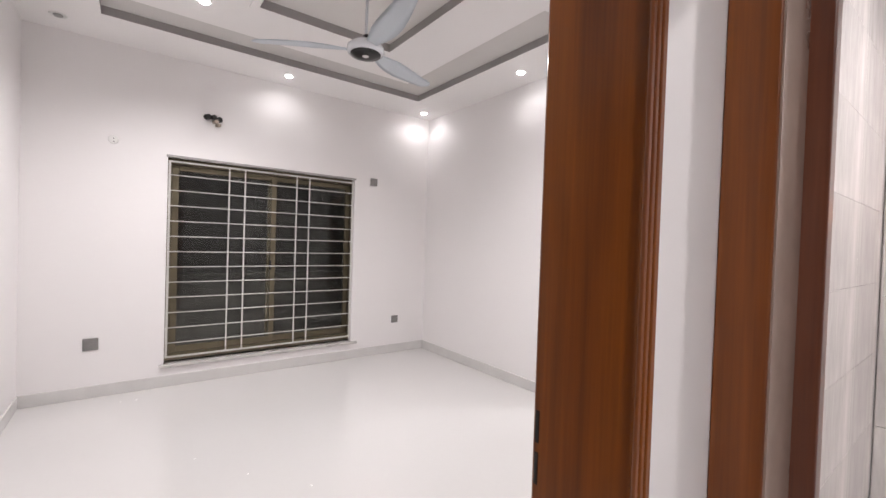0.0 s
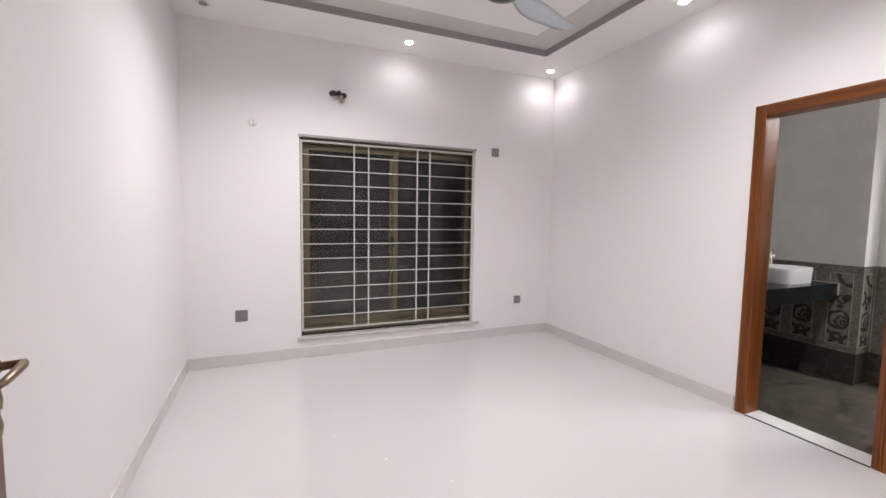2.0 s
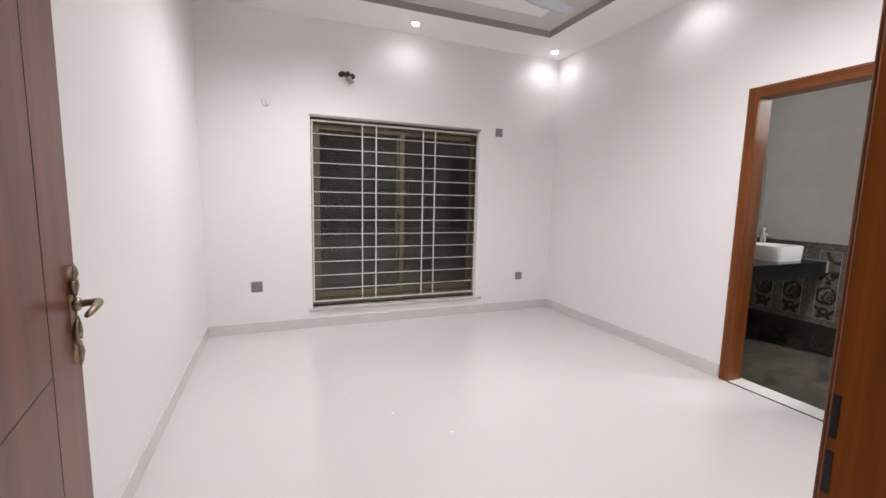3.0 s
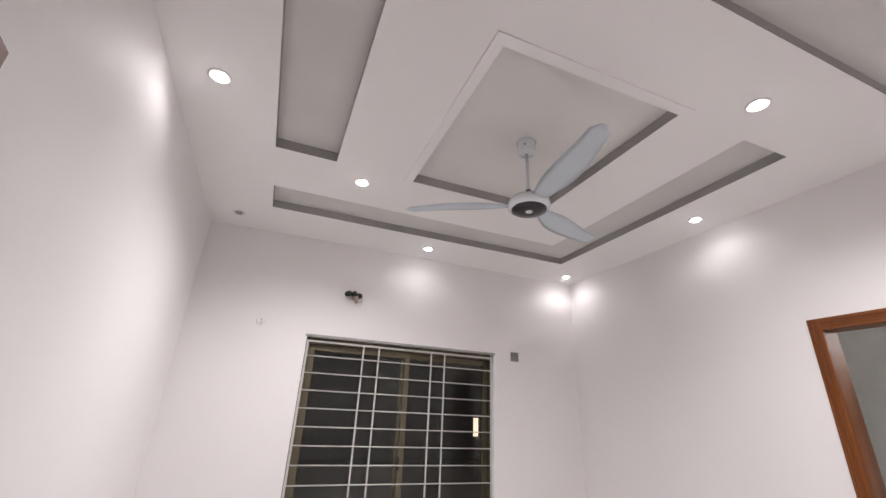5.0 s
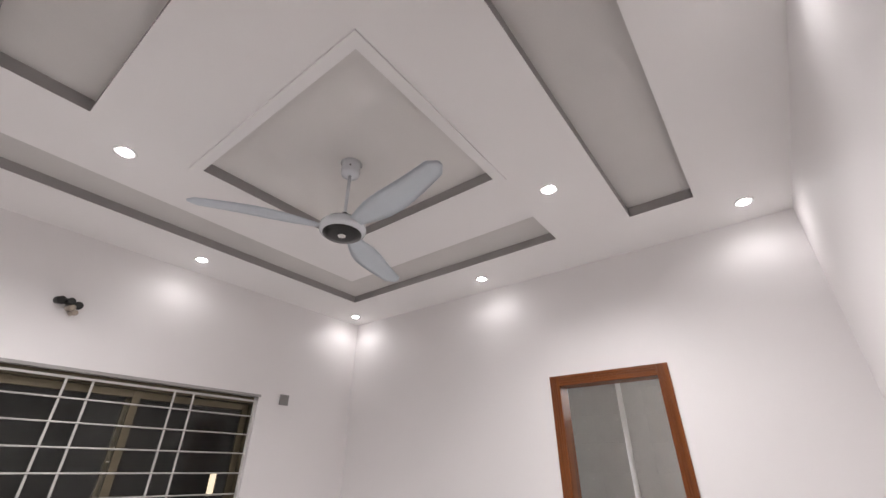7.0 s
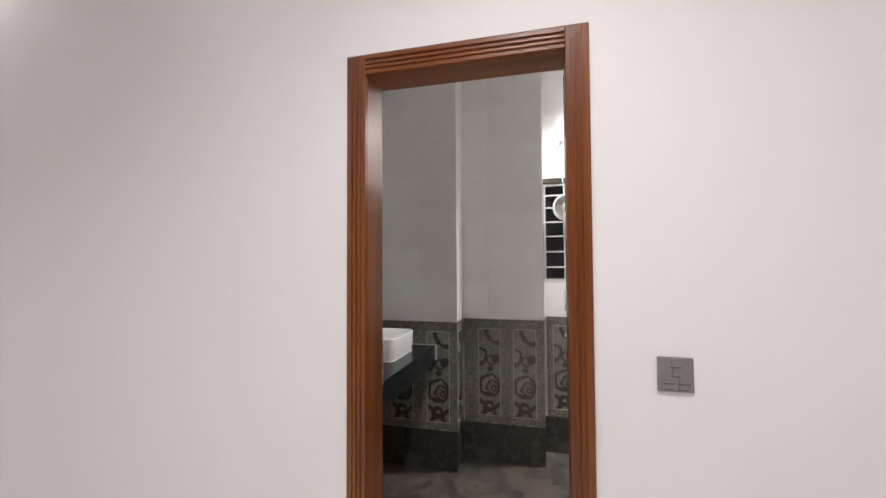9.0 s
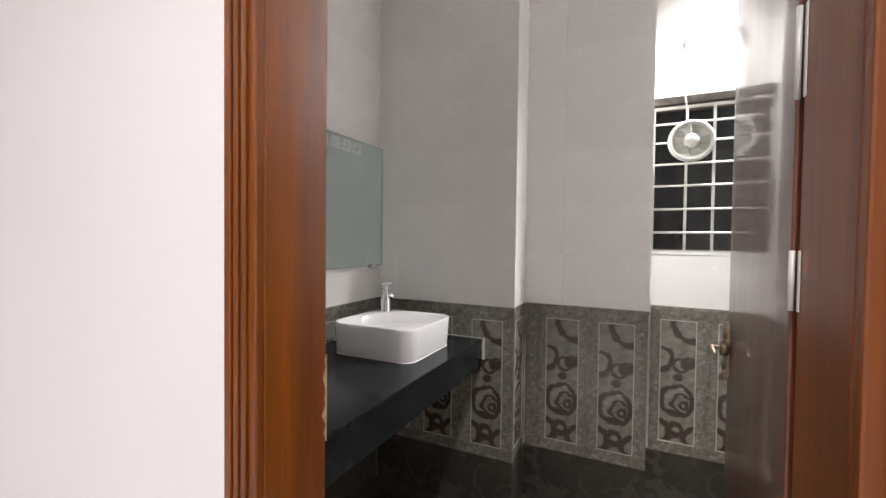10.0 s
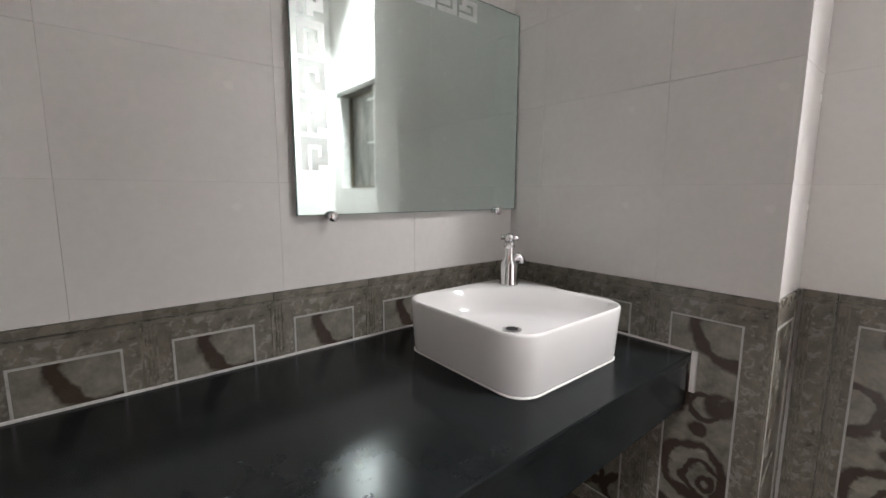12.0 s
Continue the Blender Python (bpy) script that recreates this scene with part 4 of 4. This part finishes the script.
# ---- vanity, basin, tap, mirror ----
SLAB = 0.825
slab = thing("vanity_counter", (0, 0, 0), "polished black granite counter with a deep front apron", "counter")
part("worktop", boxes((BATH_X + 0.001, S1 - 0.002, 2.312, VY - 0.002, SLAB - 0.022, SLAB), bevel=0.003), M_GRANITE, slab)
part("apron", boxes((BATH_X + 0.001, S1 - 0.012, 2.316, 2.336, SLAB - 0.135, SLAB - 0.022), bevel=0.002), M_GRANITE, slab)
part("grout_bead", boxes((BATH_X + 0.001, S1 - 0.004, VY - 0.004, VY + 0.0005, SLAB, SLAB + 0.005), (S1 - 0.005, S1 + 0.0005, 2.318, VY - 0.004, SLAB, SLAB + 0.005), (S1 - 0.008, S1 + 0.0005, 2.300, 2.312, SLAB - 0.10, SLAB + 0.006)), M_GROUT, slab, "white grout bead")


def round_rect(w, d, r, corner=None, n=8):
    pts = []
    for sx, sy, a in ((1, 1, 0), (-1, 1, 90), (-1, -1, 180), (1, -1, 270)):
        r0, r = r, corner if corner and a == 0 else r
        cx, cy = sx * (w / 2 - r), sy * (d / 2 - r)
        for i in range(n + 1):
            t = radians(a + 90 * i / n)
            pts.append((cx + r * math.cos(t), cy + r * math.sin(t)))
        r = r0
    return pts


def loft(bm, rows):
    """Rounded rectangles (width, depth, radius, height) joined into a shell, closed at both ends."""
    rings = [[bm.verts.new((x, y, z)) for x, y in round_rect(w, d, r, *c)] for w, d, r, z, *c in rows]
    for a, b in zip(rings, rings[1:]):
        for i in range(len(a)):
            bm.faces.new((a[i], a[(i + 1) % len(a)], b[(i + 1) % len(a)], b[i])).smooth = True
    bm.faces.new(rings[0][::-1])
    bm.faces.new(rings[-1])
    return bm


BX, BYC = 4.117, 2.604
basin = thing("wash_basin", (BX, BYC, SLAB), "square white ceramic vessel basin on the black counter", "basin")
W, D = 0.395, 0.400
part("bowl", loft(bmesh.new(), [(W - 0.020, D - 0.020, 0.056, 0.0), (W - 0.013, D - 0.013, 0.060, 0.010), (W - 0.003, D - 0.003, 0.062, 0.098), (W, D, 0.062, 0.1255), (W - 0.002, D - 0.002, 0.061, 0.1305), (W - 0.006, D - 0.006, 0.060, 0.1327),
                                (W - 0.012, D - 0.012, 0.058, 0.1319, 0.285), (W - 0.018, D - 0.018, 0.056, 0.125, 0.30), (W - 0.044, D - 0.044, 0.060, 0.089, 0.29), (W - 0.08, D - 0.08, 0.07, 0.066, 0.22), (W - 0.20, D - 0.20, 0.06, 0.057, 0.08), (0.07, 0.07, 0.03, 0.055)]), M_CERAMIC, basin)
caulk = bmesh.new()
rim = [[caulk.verts.new((x, y, z)) for x, y in round_rect(W - g, D - g, 0.057)] for g, z in ((0.012, 0.0005), (0.013, 0.0025), (0.021, 0.004))]
for a, b in zip(rim, rim[1:]):
    for i in range(len(a)):
        caulk.faces.new((a[i], a[(i + 1) % len(a)], b[(i + 1) % len(a)], b[i]))
part("sealant_bead", caulk, M_GROUT, basin, "white sealant bead")
part("drain_ring", lathe(bmesh.new(), [(0.024, 0.055), (0.024, 0.058), (0.017, 0.059), (0.015, 0.056)], 24), M_CHROME, basin)
part("drain_hole", lathe(bmesh.new(), [(0.0165, 0.0555), (0.0165, 0.0585)], 20), M_DARK, basin)
part("overflow_slot", boxes((-0.022, 0.022, D / 2 - 0.024, D / 2 - 0.018, 0.098, 0.105)), M_DARK, basin)

tap = thing("basin_tap", (BX + 0.127, BYC + 0.128, SLAB + 0.1315), "chrome pillar tap with a cross handle on the basin", "tap")
tap.matrix_world = tap.matrix_world @ Matrix.Diagonal((1.06, 1.06, 1.15, 1))
part("tap_body", lathe(bmesh.new(), [(0.026, 0), (0.026, 0.004), (0.0235, 0.008), (0.0225, 0.052), (0.019, 0.060), (0.013, 0.070), (0.012, 0.090), (0.012, 0.098)], 28), M_CHROME, tap)
part("spout", path_tube(bmesh.new(), [(0, 0, 0.052), (0.012, -0.006, 0.066), (0.024, -0.012, 0.072), (0.032, -0.016, 0.066), (0.034, -0.017, 0.056)], [0.012, 0.012, 0.011, 0.0105, 0.0105], 14), M_CHROME, tap)
part("bonnet", lathe(bmesh.new(), [(0.015, 0.096), (0.016, 0.104), (0.013, 0.112)], 20), M_CHROME, tap)
cross = bmesh.new()
for a in (0.5, 0.5 + math.pi / 2):
    c, s = math.cos(a) * 0.024, math.sin(a) * 0.024
    tube(cross, (-c, -s, 0.120), (c, s, 0.120), 0.0062, seg=10)
lathe(cross, [(0.012, 0.110), (0.014, 0.118), (0.012, 0.128), (0.004, 0.131)], 18)
part("cross_handle", cross, M_CHROME, tap)

MX0, MX1, MZ0, MZ1 = 3.698, 4.459, 1.166, 1.795
mirror = thing("mirror", (0, VY - 0.016, 0), "frameless greenish wall mirror with an etched key border", "mirror")
part("silvered_face", boxes((MX0 + 0.0015, MX1 - 0.0015, -0.0055, -0.001, MZ0 + 0.0015, MZ1 - 0.0015)), M_MIRROR, mirror)
part("glass_edge", boxes((MX0, MX0 + 0.0015, -0.006, 0, MZ0, MZ1), (MX1 - 0.0015, MX1, -0.006, 0, MZ0, MZ1), (MX0 + 0.0015, MX1 - 0.0015, -0.006, 0, MZ0, MZ0 + 0.0015), (MX0 + 0.0015, MX1 - 0.0015, -0.006, 0, MZ1 - 0.0015, MZ1)), M_MEDGE, mirror, "dark green glass edge")


MEANDER = ("0000000", "0111110", "0100010", "0101010", "0101110", "0101000")


def key_cell(u0, v0, du, dv):
    """The frosted fields of one meander, as (u0, u1, v0, v1), between thin clear lines."""
    wide = [0.6, 1.3, 0.6, 1.3, 0.6, 1.3, 0.6]
    us, vs = [0.0], [0.0]
    for w in wide:
        us.append(us[-1] + w / sum(wide))
    for w in (0.6, 1.3, 0.6, 1.3, 1.3, 0.9):
        vs.append(vs[-1] + w / 6.0)
    out = []
    for j, row in enumerate(MEANDER):
        for i, mark in enumerate(row):
            if mark == "1":
                out.append((u0 + us[i] * du, u0 + us[i + 1] * du, v0 + (1 - vs[j + 1]) * dv, v0 + (1 - vs[j]) * dv))
    return out


band = bmesh.new()
for k in range(6):
    for a, b, c, d in key_cell(MX0 + 0.008, 1.272 + k * 0.086, 0.080, 0.086):
        box(band, a, b, -0.0062, -0.0055, c, d)
for k in range(6):
    for c, d, a, b in key_cell(MZ1 - 0.074, MX0 + 0.096 + k * 0.080, 0.066, 0.080):
        box(band, a, b, -0.0062, -0.0055, c, d)
part("etched_border", band, M_FROST, mirror, "frosted Greek key border")
for x, z in ((3.782, MZ0 - 0.004), (4.368, MZ0 - 0.004), (MX0 - 0.004, 1.735)):
    part("mirror_knob", lathe(bmesh.new(), [(0.009, -0.016), (0.009, 0.008), (0.013, 0.009), (0.014, 0.016), (0.011, 0.021), (0.004, 0.022)], 20, 0, (x, 0, z), (0, -1, 0)), M_CHROME, mirror, "round chrome mirror knob")


# ---- tiles ----
def dado_tile(w):
    """A dado tile of width w standing at its own base centre, its face toward -y: cap moulding, ribs, silver frame line and scroll panel."""
    bm = bmesh.new()
    h, pw, z0, z1 = 0.742, min(0.080, w / 2 - 0.035), 0.055, 0.675
    box(bm, -w / 2 + 0.0001, w / 2 - 0.0001, -0.006, 0.002, 0.0, h, 0)
    box(bm, -w / 2 + 0.001, w / 2 - 0.001, -0.011, -0.006, h - 0.016, h, 1)
    box(bm, -w / 2 + 0.001, w / 2 - 0.001, -0.008, -0.006, h - 0.028, h - 0.020, 1)
    for x in (-w / 2 + 0.003, -w / 2 + 0.010, -w / 2 + 0.018, w / 2 - 0.007):
        box(bm, x, x + 0.004, -0.008, -0.006, 0.0, h - 0.03, 1)
    if pw > 0.02:
        box(bm, -pw + 0.004, pw - 0.004, -0.0066, -0.006, z0 + 0.004, z1 - 0.004, 2)
        for a, b, c, d in ((-pw, -pw + 0.0042, z0, z1), (pw - 0.0042, pw, z0, z1), (-pw + 0.0042, pw - 0.0042, z1 - 0.0042, z1), (-pw + 0.0042, pw - 0.0042, z0, z0 + 0.0042)):
            box(bm, a, b, -0.0085, -0.006, c, d, 3)
    return mesh_of("dado_tile", bm, [M_DADO, M_DADO2, M_PANEL, M_LINE])


tile_meshes = {}


def place_tile(parent, kind, w, x, y, z, turn, make):
    key = (kind, round(w, 4))
    if key not in tile_meshes:
        tile_meshes[key] = make(w)
    ob = new(kind, tile_meshes[key])
    ob.parent, ob.matrix_basis = parent, pose(x, y, z, 0, 0, turn)


DZ = 0.245
for c in (3.265, 3.515, 3.765, 4.015, 4.265):
    w = 0.25 if c > 3.3 else 0.230
    place_tile(wall_vanity, "dado_tile", w, c if c > 3.3 else c + 0.010, VY + 0.006, DZ, 0, dado_tile)
place_tile(wall_vanity, "dado_tile", 0.075, 4.4275, VY + 0.006, DZ, 0, dado_tile)
for c, w in ((2.290, 0.274), (2.554, 0.254), (2.802, 0.242)):
    place_tile(wall_step_a, "dado_tile", w, S1 + 0.006, c, DZ, -90, dado_tile)
place_tile(wall_step_a, "dado_tile", 0.217, 4.5705, R1 + 0.006, DZ, 0, dado_tile)
for c, w in ((1.967, 0.236), (1.717, 0.264)):
    place_tile(wall_step_b, "dado_tile", w, S2 + 0.006, c, DZ, -90, dado_tile)
place_tile(wall_step_b, "dado_tile", 0.066, S2 + 0.006, 2.119, DZ, -90, dado_tile)
place_tile(wall_step_b, "dado_tile", 0.238, 4.800, R2 + 0.006, DZ, 0, dado_tile)
for c in (1.443, 1.195, 0.945, 0.695):
    place_tile(wall_step_c, "dado_tile", 0.248, S3 + 0.006, c, DZ, -90, dado_tile)


def skirt_tile(w):
    return mesh_of("skirting_tile", boxes((-w / 2 + 0.0008, w / 2 - 0.0008, -0.006, 0.002, BF, DZ - 0.001)), M_BSKIRT)


def wall_tile_mesh(w, h):
    bm = bmesh.new()
    box(bm, -w / 2 + 0.0002, w / 2 - 0.0002, -0.006, 0.002, 0.0002, h - 0.0002, bevel=0.0002)
    return mesh_of("wall_tile", bm, M_WTILE)


def tile_run(parent, origin, turn, length, start=0.0, skip=None):
    """Pale tiles in rows above the dado along one face, from origin in the face's own +x; dark skirting below it."""
    th, tw, z = 0.2545, 0.381, DZ + 0.743
    m = pose(origin[0], origin[1], 0, 0, 0, turn)
    while z < BATH_CEIL - 0.005:
        h = min(th, BATH_CEIL - z)
        edges = [0.0]
        u = start if start > 0.02 else start + tw
        while u < length - 0.02:
            edges.append(u)
            u += tw
        edges.append(length)
        for a, b in zip(edges, edges[1:]):
            pieces = [(a, b, z, z + h)]
            if skip:
                pieces = []
                for p in ((a, b, z, min(z + h, skip[2])), (a, b, max(z, skip[3]), z + h), (a, min(b, skip[0]), max(z, skip[2]), min(z + h, skip[3])), (max(a, skip[1]), b, max(z, skip[2]), min(z + h, skip[3]))):
                    if p[1] - p[0] > 0.004 and p[3] - p[2] > 0.004:
                        pieces.append(p)
            for p in pieces:
                w, hh = p[1] - p[0], p[3] - p[2]
                key = ("wall_tile", round(w, 3), round(hh, 3))
                if key not in tile_meshes:
                    tile_meshes[key] = wall_tile_mesh(w, hh)
                ob = new("wall_tile", tile_meshes[key])
                ob.parent, ob.matrix_basis = parent, m @ pose((p[0] + p[1]) / 2, 0.006 + 0.0008 * (random.random() - 0.5), p[2], 0.10 * (random.random() - 0.5), 0, 0.06 * (random.random() - 0.5))
        z += th
    n = max(1, round(length / 0.5))
    for k in range(n):
        w = length / n
        key = ("skirt", round(w, 3))
        if key not in tile_meshes:
            tile_meshes[key] = skirt_tile(w)
        ob = new("skirting_tile", tile_meshes[key])
        ob.parent, ob.matrix_basis = parent, m @ pose((k + 0.5) * w, 0.006, 0)


tile_run(wall_vanity, (BATH_X, VY), 0, S1 - BATH_X, 0.130)
tile_run(wall_step_a, (S1, VY), -90, VY - R1 + 0.006, 0.128)
tile_run(wall_step_a, (S1, R1), 0, S2 - S1, 0.0)
tile_run(wall_step_b, (S2, R1), -90, R1 - R2 + 0.006, 0.19)
tile_run(wall_step_b, (S2, R2), 0, S3 - S2, 0.0)
tile_run(wall_step_c, (S3, R2), -90, R2 - BEND, 0.0, skip=(-0.01, R2 - BWY0, BWZ0, BWZ1 + 0.045))

# tiles of the next room's wall
nt = mesh_of("marble_tile", boxes((-0.006, 0.006, -0.298, 0.298, 0.002, 0.598), bevel=0.001), M_NEXT)
for j in range(4):
    for k in range(4):
        if k * 0.6 + 0.6 < CEIL:
            ob = new("marble_tile", nt)
            ob.parent, ob.location = next_wall, (2.706, -0.021 - 0.6 * j, 0.6 * k)
# the same marble on the next room's side of the entrance wall, in low courses
course = mesh_of("marble_tile", boxes((-0.2746, 0.2746, -0.010, -0.001, 0.0004, 0.3146), bevel=0.0006), M_NEXT)
for j in range(3):
    for k in range(9):
        ob = new("marble_tile", course)
        ob.parent, ob.location = wall_entrance, (1.326 + 0.55 * j, HALL_Y, 0.315 * k)
